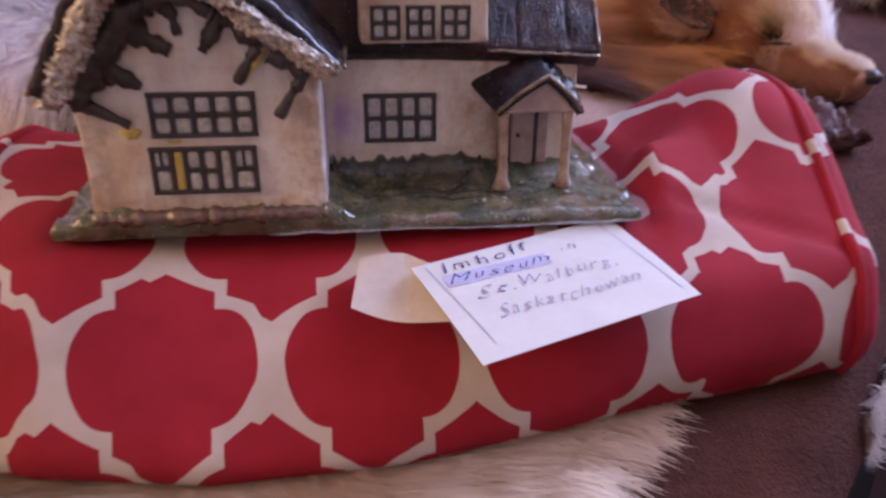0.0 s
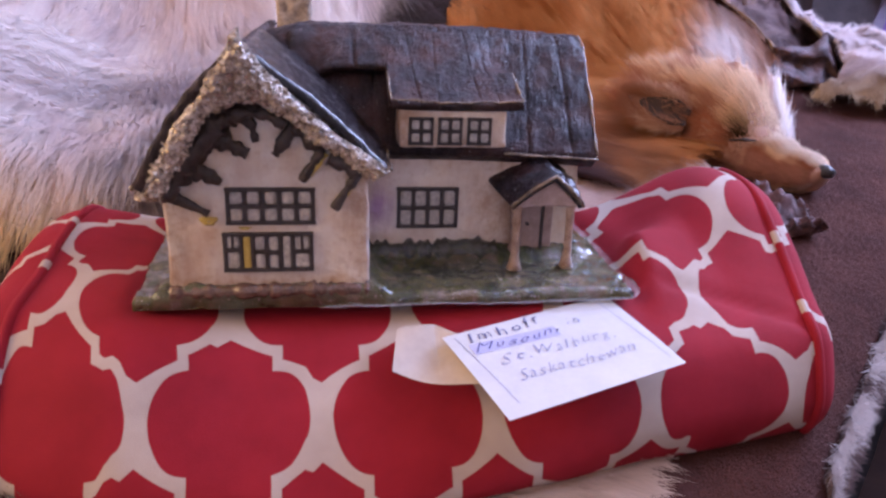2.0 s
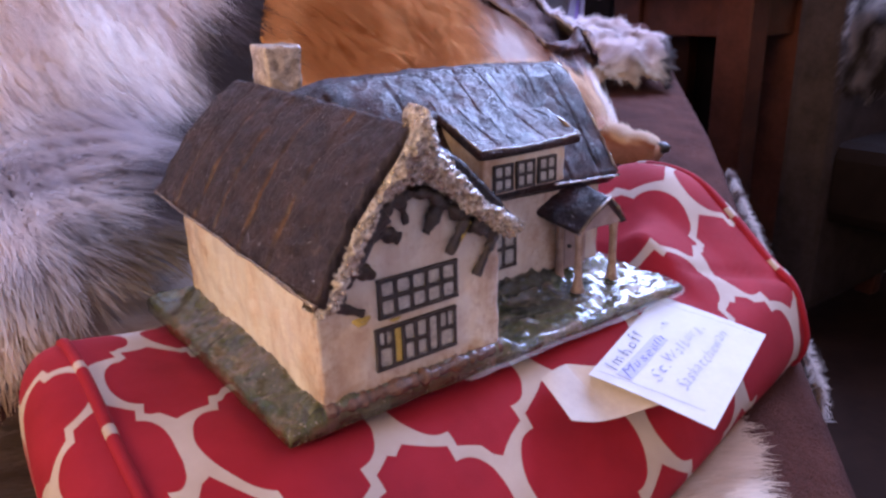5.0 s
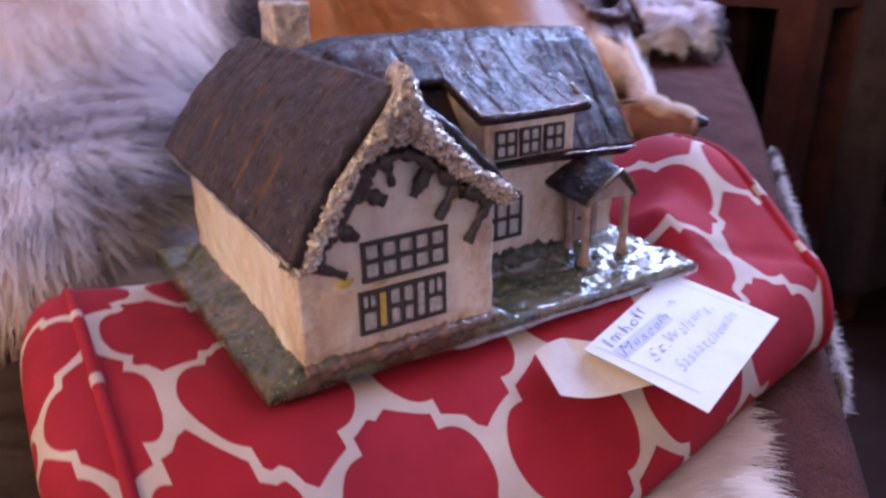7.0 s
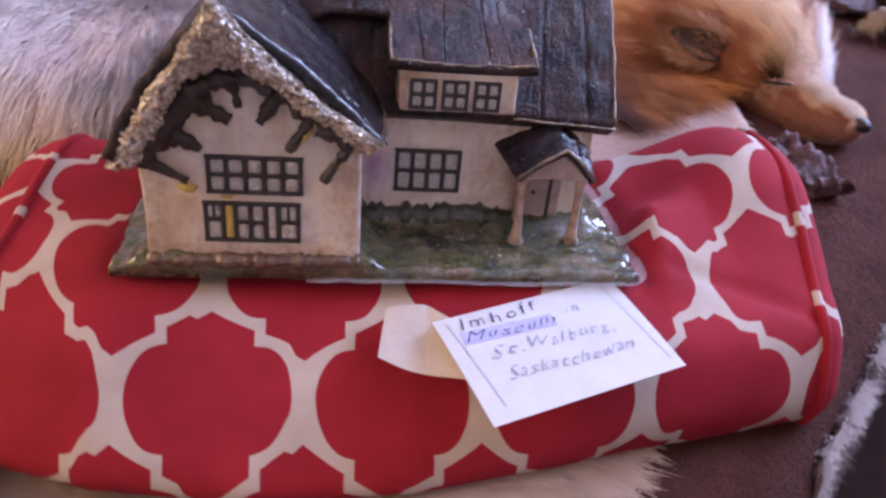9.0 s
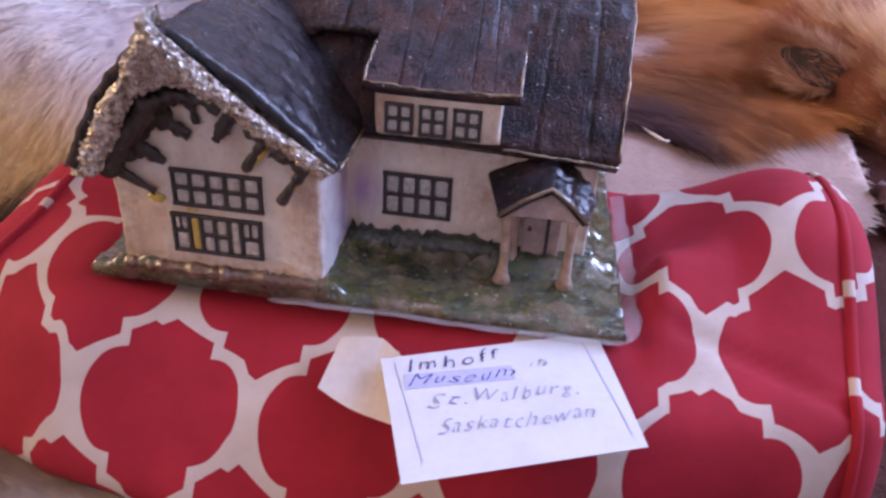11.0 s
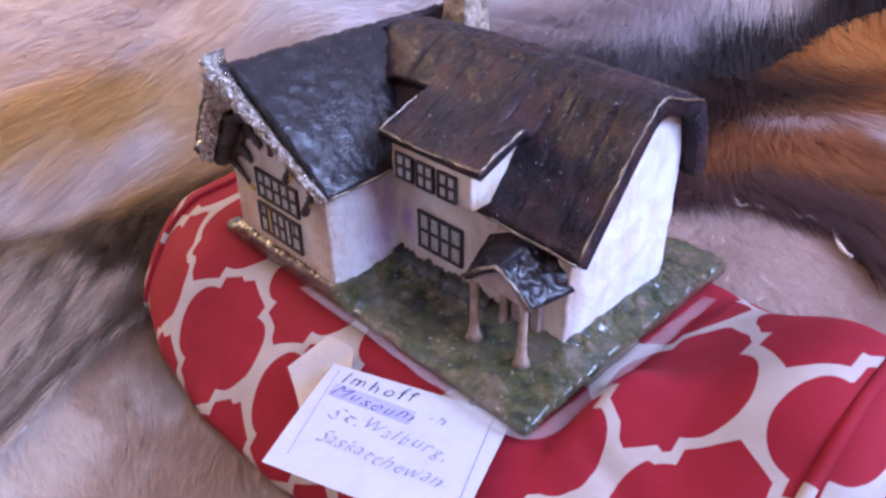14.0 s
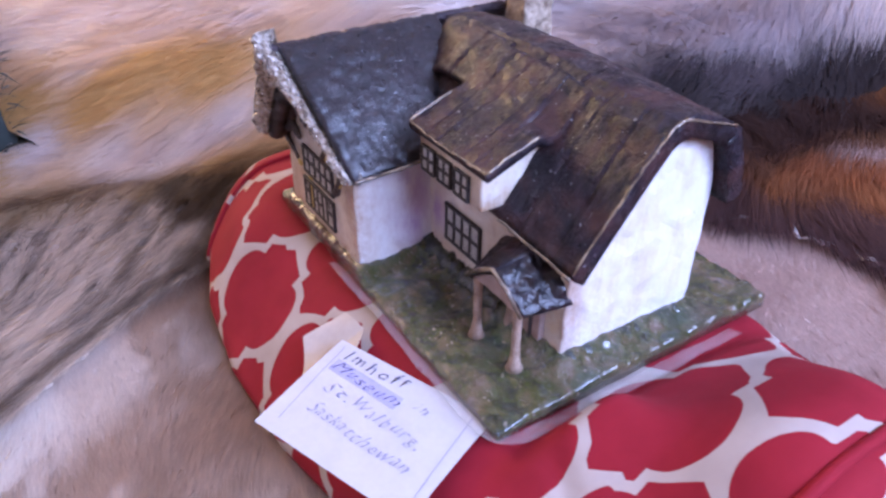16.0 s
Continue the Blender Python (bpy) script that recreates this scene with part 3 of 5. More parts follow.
# ---- the ceramic cottage ----
cottage = thing("model_cottage", (0.135, 0.1, 0.0), "glazed ceramic model cottage with dark thatch, standing on a cushion", "model house")


def lawn():
    nx, ny = 150, 110
    verts, faces = [], []

    def ground(x, y):
        gap_a = max(0.018 - x, x - 0.122, 0.003 - y, y - 0.178, 0.0)
        gap_b = max(0.09 - x, x - 0.249, 0.053 - y, y - 0.146, 0.0)
        d = min(gap_a, gap_b)
        lumps = 0.0015 * rough((x, y, 0), 0.006) + 0.0022 * rough((x, y, 0), 0.013, 3) + 0.0008 * rough((x, y, 0), 0.003, 5)
        bank = 0.0055 * math.exp(-(d / 0.007) ** 2)
        return 0.0075 + bank + lumps + 0.003 * smooth01(0.03, 0.055, y)

    for i in range(nx + 1):
        for j in range(ny + 1):
            u, v = i / nx, j / ny
            x = mix((0.0, 0), (0.27, 0), u)[0] * (1 - v) + (-0.006 + 0.272 * u) * v
            y = v * (0.194 + 0.001 * u)
            edge = min(u, 1 - u, v, 1 - v)
            x += 0.0012 * rough((x, y, 4), 0.02) * (edge == 0)
            y += 0.0012 * rough((x, y, 9), 0.02) * (edge == 0)
            verts.append((x, y, ground(x, y) - (0.0025 if edge == 0 else 0)))
    w = ny + 1
    for i in range(nx):
        for j in range(ny):
            faces.append((i * w + j, (i + 1) * w + j, (i + 1) * w + j + 1, i * w + j + 1))
    rim = [i * w for i in range(nx + 1)] + [nx * w + j for j in range(1, w)]
    rim += [i * w + ny for i in range(nx - 1, -1, -1)] + [j for j in range(ny - 1, 0, -1)]
    start = len(verts)
    for k in rim:
        x, y, z = verts[k]
        verts.append((x, y, 0.0005))
    n = len(rim)
    for k in range(n):
        faces.append((rim[(k + 1) % n], rim[k], start + k, start + (k + 1) % n))
    faces.append(tuple(range(start, start + n))[::-1])
    return verts, [], faces


part("base", lawn(), M_LAWN, cottage, "mottled green and brown glazed lawn slab", smooth=True)


def worn(bm, amount=0.0009, size=0.01, cut=0.006):
    """Dents and rounds the faces of a block."""
    bmesh.ops.bevel(bm, geom=bm.edges[:], offset=0.0014, segments=2, affect="EDGES", profile=0.5)
    bmesh.ops.triangulate(bm, faces=[f for f in bm.faces if len(f.verts) > 4])
    for _ in range(5):
        long = [e for e in bm.edges if e.calc_length() > cut]
        if not long:
            break
        bmesh.ops.subdivide_edges(bm, edges=long, cuts=1)
        bmesh.ops.triangulate(bm, faces=[f for f in bm.faces if len(f.verts) > 4])
    for v in bm.verts:
        p = v.co.copy()
        v.co += Vector((rough(p, size, 1), rough(p, size, 2), rough(p, size, 3))) * amount
    return bm


WING = [(0.019, 0.006), (0.121, 0.006), (0.1205, 0.078), (0.066, 0.122), (0.019, 0.064)]
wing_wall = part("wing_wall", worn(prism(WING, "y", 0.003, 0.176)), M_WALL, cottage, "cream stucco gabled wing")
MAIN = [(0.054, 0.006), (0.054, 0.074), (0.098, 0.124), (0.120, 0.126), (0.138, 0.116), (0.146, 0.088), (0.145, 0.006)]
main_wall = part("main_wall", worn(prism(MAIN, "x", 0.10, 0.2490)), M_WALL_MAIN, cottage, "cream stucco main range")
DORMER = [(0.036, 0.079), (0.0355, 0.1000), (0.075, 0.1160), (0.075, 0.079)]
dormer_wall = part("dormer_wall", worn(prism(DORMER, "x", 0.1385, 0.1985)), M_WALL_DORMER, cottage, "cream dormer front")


def groove_relief(grooves, depth=0.0020, lump=0.0010, seed=0):
    def relief(u, v, p):
        lift = lump * rough(p, 0.009, seed) + 0.5 * lump * rough(p, 0.003, seed + 2)
        for g, lean in grooves:
            lift -= depth * math.exp(-(((u - g - lean * (v - 0.5)) / 0.006) ** 2)) * (0.4 + 0.9 * abs(rough(p, 0.02, g * 9)))
        return lift
    return relief


def roof_part(name, top, nu, nv, thick, grooves, material=None, label="", seed=0, depth=0.0020):
    return part(name, sheet(top, nu, nv, thick, groove_relief(grooves, depth, seed=seed)), material or M_ROOF, cottage, label, smooth=True)


def wing_left(u, v):
    y = 0.176 - 0.1925 * u
    ridge = (0.0635 - 0.003 * u, y, 0.1395 - 0.0040 * u)
    eave = (0.0060 + 0.004 * u, y, 0.0785 - 0.0085 * u)
    x, yy, z = mix(ridge, eave, v)
    return x - 0.0030 * math.sin(math.pi * v), yy, z + 0.0050 * math.sin(math.pi * v)


def wing_right(u, v):
    y = (-0.012 + 0.010 * v) * (1 - u) + 0.093 * u
    ridge = (0.062, y, 0.1350 + 0.003 * u)
    eave = (0.1315, y, 0.0785 - 0.003 * math.cos(3.0 * u))
    x, yy, z = mix(ridge, eave, v)
    return x, yy, z + 0.004 * math.sin(math.pi * v)


PROFILE = [(0.0455, 0.0725), (0.060, 0.0925), (0.078, 0.1165), (0.091, 0.1325), (0.100, 0.1385), (0.112, 0.1395), (0.132, 0.1330), (0.1455, 0.1245), (0.1530, 0.1080), (0.1600, 0.0850)]


def main_top(u, v):
    x = 0.2575 - 0.196 * u
    t = v * (len(PROFILE) - 1)
    i = min(int(t), len(PROFILE) - 2)
    y, z = mix(PROFILE[i], PROFILE[i + 1], t - i)
    return x, y, z + 0.003 * math.sin(math.pi * u) - 0.002 * (1 - u) - 0.004 * float(smooth01(0.88, 1.0, u))


def main_height(y):
    return float(np.interp(y, [p[0] for p in PROFILE], [p[1] for p in PROFILE]))


def dormer_top(u, v):
    """From the dormer's eave up over the bend to the ridge; its right edge sinks into the main slope."""
    x = 0.2065 - 0.073 * u
    flare = 0.0012 * (abs(2 * u - 1) ** 4)
    y = 0.0325 + 0.062 * v
    z = float(np.interp(y, (0.0325, 0.052, 0.070, 0.0945), (0.1030, 0.1115, 0.1200, 0.1375)))
    sink = float(smooth01(0.45, 0.8, v)) * float(smooth01(0.35, 0.0, u))
    z = z + (main_height(y) + 0.0005 - z) * sink
    return x, y - flare * (1 - v), z + flare * (1 - v) + 0.001


def ledge_top(u, v):
    x = 0.140 - 0.062 * u
    y, z = mix((0.0675 + 0.003 * u, 0.1190), (0.098, 0.1395), v)
    z += (main_height(y) + 0.0008 - z) * float(smooth01(0.55, 1.0, u))
    return x, y, z + 0.0015 * math.sin(math.pi * v)


roof_part("wing_roof_slope", wing_left, 380, 50, 0.0050, [(0.16, 0.0), (0.30, 0.02), (0.44, 0.0), (0.60, 0.03), (0.76, 0.0)], M_ROOF_BROWN, "dark brown scored thatch", seed=1)
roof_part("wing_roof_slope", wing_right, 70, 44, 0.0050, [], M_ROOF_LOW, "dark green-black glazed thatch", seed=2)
roof_part("main_roof", main_top, 320, 90, 0.0115, [(0.09, 0.02), (0.19, -0.05), (0.30, -0.02), (0.47, 0.05), (0.66, -0.03)], label="dark grey brushed thatch", seed=3, depth=0.0012)
roof_part("dormer_roof", dormer_top, 180, 44, 0.0048, [(0.20, 0.06), (0.33, 0.03), (0.62, -0.04), (0.80, 0.05)], label="dark grey dormer thatch", seed=4, depth=0.0011)
roof_part("roof_ledge", ledge_top, 40, 24, 0.0042, [(0.4, 0.0)], label="raised thatch layer", seed=5)
# Lower thatch: the shade under the ledge is put into its dark glaze.
part("shadowed_thatch", sheet(lambda u, v: (0.142 - 0.055 * u, 0.047 + 0.04 * v, 0.0765 + 0.047 * v), 30, 20, 0.003, groove_relief([], seed=6)), M_ROOF_LOW, cottage, "thatch below the ledge with its shade painted in", smooth=True)


def rim_cord(name, points, radius):
    fine = []
    for a, b in zip(points, points[1:]):
        fine += [mix(a, b, k / 8) for k in range(8)]
    fine.append(points[-1])
    wav = [tuple(c + 0.0010 * rough(p, 0.006, s) for s, c in enumerate(p)) for p in fine]
    part(name, tube(wav, [radius * (0.55 + 1.1 * abs(rough(p, 0.007, 8))) for p in wav], 7), M_RIM, cottage, "ochre brushed edge", smooth=True)


rim_cord("dormer_rim", [dormer_top(1, 0.45), dormer_top(1, 0.02), dormer_top(0.5, 0.0), dormer_top(0, 0.02), dormer_top(0, 0.3), dormer_top(0, 0.5)], 0.0009)
rim_cord("eave_rim", [main_top(0, 0.0), main_top(0.15, 0.0), main_top(0.29, 0.0)], 0.0011)
rim_cord("gable_rim", [main_top(0, 0.01), main_top(0, 0.2), main_top(0, 0.38), main_top(0, 0.48), main_top(0, 0.74)], 0.0009)
rim_cord("wing_eave_rim", [wing_left(0, 1), wing_left(0.5, 1), wing_left(1, 1)], 0.0011)
rim_cord("wing_eave_rim", [wing_right(0, 1), wing_right(0.3, 1), wing_right(0.6, 1)], 0.0012)


def verge():
    """The lumpy plaster edge of the gable: a broad peak that runs out along both eaves."""
    outer = [(0.0085, 0.0640), (0.021, 0.0860), (0.046, 0.1190), (0.0615, 0.1430), (0.069, 0.1320), (0.081, 0.1170), (0.099, 0.0990), (0.1315, 0.0765)]
    inner = [(0.0205, 0.0610), (0.031, 0.0780), (0.047, 0.1035), (0.060, 0.1075), (0.068, 0.1078), (0.080, 0.1010), (0.098, 0.0870), (0.1225, 0.0680)]

    def top(u, v):
        t = u * (len(outer) - 1)
        i = min(int(t), len(outer) - 2)
        a, b = mix(outer[i], outer[i + 1], t - i), mix(inner[i], inner[i + 1], t - i)
        x, z = mix(a, b, v)
        y = -0.0150 - 0.010 * math.exp(-(((u - 0.43) / 0.16) ** 2)) * (1 - v) - 0.004 * math.sin(math.pi * v) + 0.004 * v
        return x, y + 0.009 * float(smooth01(0.55, 1.0, u)), z

    def relief(u, v, p):
        return 0.0030 * abs(rough(p, 0.0038, 1)) + 0.0022 * rough(p, 0.0095, 2) + 0.0014 * rough(p, 0.0018, 3) - 0.001

    return sheet(top, 240, 44, 0.013, relief, (0, -1, 0))


part("verge", verge(), M_VERGE, cottage, "rough glittering thatch verge round the gable", smooth=True)


def brace(points, radius, end=0.6, material=M_TIMBER, label="black-brown painted timber brace"):
    """A brush-drawn brace on the gable; its width runs from radius to end times that."""
    fine = []
    for a, b in zip(points, points[1:]):
        fine += [mix(a, b, k / 6) for k in range(6)]
    fine.append(points[-1])
    n, x_far = len(fine) - 1, max(x for x, z in points)
    rad = [radius * (1.15 if x_far > 0.07 else 1.0) * (1 + (end - 1) * k / n) * (1 + 0.85 * rough((x, 0, z), 0.0035)) for k, (x, z) in enumerate(fine)]
    return part("brace", tube([(x, 0.0010 if x < 0.07 else -0.0008, z) for x, z in fine], rad, 9, 0.5 if x_far < 0.07 else 0.9), material, cottage, label, smooth=True)


brace([(0.0200, 0.0630), (0.030, 0.0580), (0.0410, 0.0520)], 0.0042, 0.4)
brace([(0.0230, 0.0680), (0.033, 0.0735), (0.039, 0.0735), (0.0480, 0.0680)], 0.0068, 0.4)
brace([(0.0250, 0.0700), (0.038, 0.0860), (0.0470, 0.0960), (0.0520, 0.1015)], 0.0074, 0.9)
brace([(0.0460, 0.0950), (0.0470, 0.0905), (0.053, 0.0870), (0.0615, 0.0825)], 0.0058, 0.5)
brace([(0.0450, 0.1015), (0.058, 0.1045), (0.0720, 0.1040), (0.0800, 0.1000)], 0.0036, 0.7)
brace([(0.0600, 0.1020), (0.0640, 0.0965), (0.0655, 0.0885)], 0.0036, 0.4)
brace([(0.0830, 0.0985), (0.0800, 0.0910), (0.0745, 0.0825)], 0.0030, 0.8)
brace([(0.0830, 0.0960), (0.0920, 0.0895), (0.0985, 0.0865), (0.0940, 0.0800), (0.0870, 0.0695)], 0.0032, 0.6)
brace([(0.1010, 0.0815), (0.1090, 0.0770), (0.1145, 0.0720), (0.1080, 0.0630), (0.1030, 0.0550)], 0.0030, 0.6)
brace([(0.0990, 0.0835), (0.0950, 0.0770), (0.0915, 0.0725)], 0.0013, 0.8, M_YELLOW, "yellow-touched brace edge")
brace([(0.1135, 0.0690), (0.1090, 0.0620)], 0.0013, 0.8, M_YELLOW, "yellow-touched brace edge")


# Dark paint and the shade under the verge, put into one added shape.
soffit = [(0.0225, 0.0640), (0.0330, 0.0800), (0.0480, 0.0985), (0.0600, 0.1035), (0.0720, 0.1030), (0.0810, 0.0975)]
fine = [mix(a, b, k / 10) for a, b in zip(soffit, soffit[1:]) for k in range(10)]
part("soffit", tube([(x, -0.0055, z) for x, z in fine], [0.0052 * (1 + 0.9 * rough((x, 0, z), 0.0035)) * float(1 - 0.5 * smooth01(0.045, 0.065, x)) for x, z in fine], 9), M_TIMBER, cottage, "black-brown paint and painted-in shade under the verge", smooth=True)


def bank(points, radius, material, label):
    """A lumpy glazed bank where a wall meets the lawn."""
    fine = []
    for a, b in zip(points, points[1:]):
        fine += [mix(a, b, k / 30) for k in range(30)]
    fine.append(points[-1])
    rad = [radius * (0.75 + 0.9 * abs(rough(p, 0.006, 3)) + 0.5 * rough(p, 0.0022, 5)) for p in fine]
    part("planted_bank", tube(fine, rad, 10), material, cottage, label, smooth=True)


bank([(0.019, 0.0035, 0.0090), (0.070, 0.0015, 0.0100), (0.121, 0.0035, 0.0095)], 0.0040, M_BED, "red-brown flower bed along the wall")
bank([(0.123, 0.0530, 0.0110), (0.200, 0.0530, 0.0120)], 0.0080, M_HEDGE, "dark green bank along the wall")
bank([(0.2500, 0.0560, 0.0100), (0.2500, 0.1460, 0.0100)], 0.0052, M_HEDGE, "dark green bank along the wall")
bank([(0.0175, 0.0040, 0.0080), (0.0175, 0.1760, 0.0100)], 0.0056, M_MOSS, "olive moss bank along the wall")


def dab(name, x, y, z, w, h, material):
    def top(u, v):
        a = 2 * math.pi * u
        r = 0.15 + 0.85 * v
        return x + w * r * math.cos(a) * (1 + 0.3 * math.sin(3 * a)), y - 0.0008 * (1 - v * v), z + h * r * math.sin(a) * (1 + 0.25 * math.cos(2 * a))
    part(name, sheet(top, 20, 4, 0.0004, None, (0, -1, 0)), material, cottage, "yellow paint dab", smooth=True)


dab("paint_dab", 0.0405, 0.0020, 0.0480, 0.0042, 0.0030, M_YELLOW)
dab("paint_dab", 0.0580, 0.0020, 0.0440, 0.0030, 0.0012, M_YELLOW)


def pane(x0, x1, z0, z1, y, parent, material=None):
    bm = box(x0, x1, y - 0.0009, y + 0.0008, z0, z1, bevel=min(0.0016, (x1 - x0) * 0.30, (z1 - z0) * 0.30))
    return part("pane", bm, material or M_PANE, parent, "yellow pane" if material else "")


def window(name, cols, y, z0, z1, label, bar=0.0019):
    """cols: for each column its left, right and the heights that split it; an extra flag marks a yellow one."""
    x0, x1 = cols[0][0], cols[-1][1]
    made = part(name, box(x0, x1, y - 0.0004, y + 0.0014, z0, z1), M_BAR, cottage, label)
    for x in sorted({c[0] for c in cols} | {c[1] for c in cols}):
        j = 0.0004 * rough((x, y, z0), 0.01)
        part("mullion", box(x - bar / 2 + j, x + bar / 2 + j, y - 0.0013, y + 0.0008, z0 - bar * 0.4, z1 + bar * 0.4, 0.0004), M_BAR, made)
    for z in (z0, z1):
        part("rail", box(x0 - bar * 0.6, x1 + bar * 0.6, y - 0.0014, y + 0.0007, z - bar / 2, z + bar / 2, 0.0004), M_BAR, made)
    for a, b, splits, *flag in cols:
        levels = [z0, *splits, z1]
        for lo, hi in zip(levels, levels[1:]):
            pane(a + bar * 0.45, b - bar * 0.45, lo + bar * 0.45, hi - bar * 0.45, y, made, M_YELLOW if "yellow" in flag else None)
        for s in splits:
            part("glazing_bar", box(a, b, y - 0.00125, y + 0.0006, s - bar / 2, s + bar / 2, 0.0003), M_BAR, made)
        if "split" in flag:
            c = (a + b) / 2
            part("glazing_bar", box(c - bar * 0.4, c + bar * 0.4, y - 0.00125, y + 0.0006, splits[0], z1, 0.0003), M_BAR, made)
    return made


def even(x0, x1, n, z0, z1):
    w = (x1 - x0) / n
    return [(x0 + i * w, x0 + (i + 1) * w, ((z0 + z1) / 2,)) for i in range(n)]


window("gable_window", even(0.0500, 0.0925, 5, 0.0470, 0.0645), 0.0020, 0.0470, 0.0645, "black-barred ten-pane window")
low = [0.0475, 0.0555, 0.0615, 0.0685, 0.0755, 0.0815, 0.0910]
window("gable_window", [
    (low[0], low[1], (0.0325,), "split"), (low[1], low[2], (), "yellow"), (low[2], low[3], (0.0315,)),
    (low[3], low[4], (0.0310,)), (low[4], low[5], ()), (low[5], low[6], (0.0315,), "split")],
    0.0020, 0.0215, 0.0410, "black-barred window with one yellow pane")
window("hall_window", even(0.1405, 0.1750, 4, 0.0280, 0.0510), 0.0530, 0.0280, 0.0510, "black-barred eight-pane window")
for a in (0.1445, 0.1606, 0.1768):
    window("dormer_window", even(a, a + 0.0122, 2, 0.0815, 0.0955), 0.0345, 0.0815, 0.0955, "small black-barred four-pane dormer window", 0.0014)

# porch
PEAK_F, PEAK_B = (0.2262, 0.0245, 0.0655), (0.2280, 0.056, 0.0720)


def porch_left(u, v):
    a, b = mix(PEAK_B, PEAK_F, u), mix((0.1930, 0.056, 0.0570), (0.2020, 0.0260, 0.0475), u)
    x, y, z = mix(a, b, v)
    return x, y, z + 0.0015 * math.sin(math.pi * v)


def porch_right(u, v):
    a, b = mix(PEAK_F, PEAK_B, u), mix((0.2455, 0.0290, 0.0465), (0.2520, 0.056, 0.0485), u)
    x, y, z = mix(a, b, v)
    return x, y, z + 0.0020 * math.sin(math.pi * v)


porch = part("porch", worn(prism([(0.2045, 0.0465), (0.2430, 0.0465), (0.2262, 0.0635)], "y", 0.0285, 0.055), 0.0005), M_DOOR, cottage, "small gabled porch")
part("porch_roof", sheet(porch_left, 30, 26, 0.0030, groove_relief([], seed=11)), M_ROOF, porch, "dark porch thatch", smooth=True)
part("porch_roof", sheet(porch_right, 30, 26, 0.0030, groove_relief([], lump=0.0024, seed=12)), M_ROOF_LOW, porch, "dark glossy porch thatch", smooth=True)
part("porch_rim", tube([porch_left(1, 1), porch_left(1, 0.5), PEAK_F, porch_right(0, 0.5), porch_right(0, 1)], 0.0012, 7), M_RIM, porch, "ochre brushed edge", smooth=True)


def post(x, y):
    pts = [(x + 0.0006 * rough((x, k, 0), 2.0), y, 0.0085 + 0.0385 * k / 10) for k in range(11)]
    rad = [0.0023 + 0.0026 * math.exp(-k / 1.1) + 0.0006 * math.exp(-(10 - k) / 1.5) for k in range(11)]
    part("post", tube(pts, rad, 9), M_WOOD, porch, "tan brown porch post", smooth=True)


post(0.2070, 0.0305)
post(0.2390, 0.0320)
post(0.2105, 0.0500)
door = part("door", box(0.2150, 0.2345, 0.0505, 0.0550, 0.0110, 0.0465, 0.0008), M_DOOR, cottage, "pinkish porch door")
part("door_edge", box(0.2270, 0.2288, 0.0490, 0.0510, 0.0135, 0.0450, 0.0004), M_BAR, door, "dark upright bar")
part("door_knob", tube([(0.2185, 0.0510, 0.0300), (0.2185, 0.0485, 0.0300)], 0.0011, 8), M_BAR, door, "dark knob")


def chimney():
    bm = prism([(0.0675, 0.120), (0.0892, 0.120), (0.0896, 0.1500), (0.0908, 0.1545), (0.0900, 0.1585), (0.0685, 0.1585), (0.0672, 0.1540), (0.0684, 0.1495)], "y", 0.142, 0.165)
    return worn(bm, 0.0012, 0.007, 0.004)


part("chimney", chimney(), M_CHIM, cottage, "speckled cream and brown chimney", smooth=True)

# a clear film peeps out below the slab
def film_rim(u, v):
    """The bag's flattened rim: along the slab's front, round its corner and up its side; v runs outwards."""
    out = 0.0085 * v * (1 + 0.25 * rough((u, 0, 0), 0.06, 2))
    along = u * 0.335
    if along < 0.165:
        x, y = 0.095 + along, 0.002 - out
    elif along < 0.185:
        a = math.pi / 2 * (along - 0.165) / 0.020
        x, y = 0.260 + (0.010 + out) * math.sin(a), 0.012 - (0.010 + out) * math.cos(a)
    else:
        x, y = 0.270 + out, 0.012 + along - 0.185
    return x, y, 0.0012 + 0.0016 * v + 0.0012 * rough((x, y, 0), 0.012, 5)


solid("plastic_sheet", sheet(film_rim, 120, 4, 0.0003), M_FILM, "clear plastic sheet under the model cottage", "plastic sheet", smooth=True)

# ---- pelts ----
def value_noise(x, y, size, seed):
    """Smooth noise in -1..1 for arrays."""
    rng = np.random.default_rng(seed)
    table = rng.uniform(-1, 1, (64, 64))
    a, b = x / size, y / size
    i, j = np.floor(a).astype(int), np.floor(b).astype(int)
    f, g = a - i, b - j
    f, g = f * f * (3 - 2 * f), g * g * (3 - 2 * g)
    t = lambda p, q: table[p % 64, q % 64]
    return (t(i, j) * (1 - f) + t(i + 1, j) * f) * (1 - g) + (t(i, j + 1) * (1 - f) + t(i + 1, j + 1) * f) * g


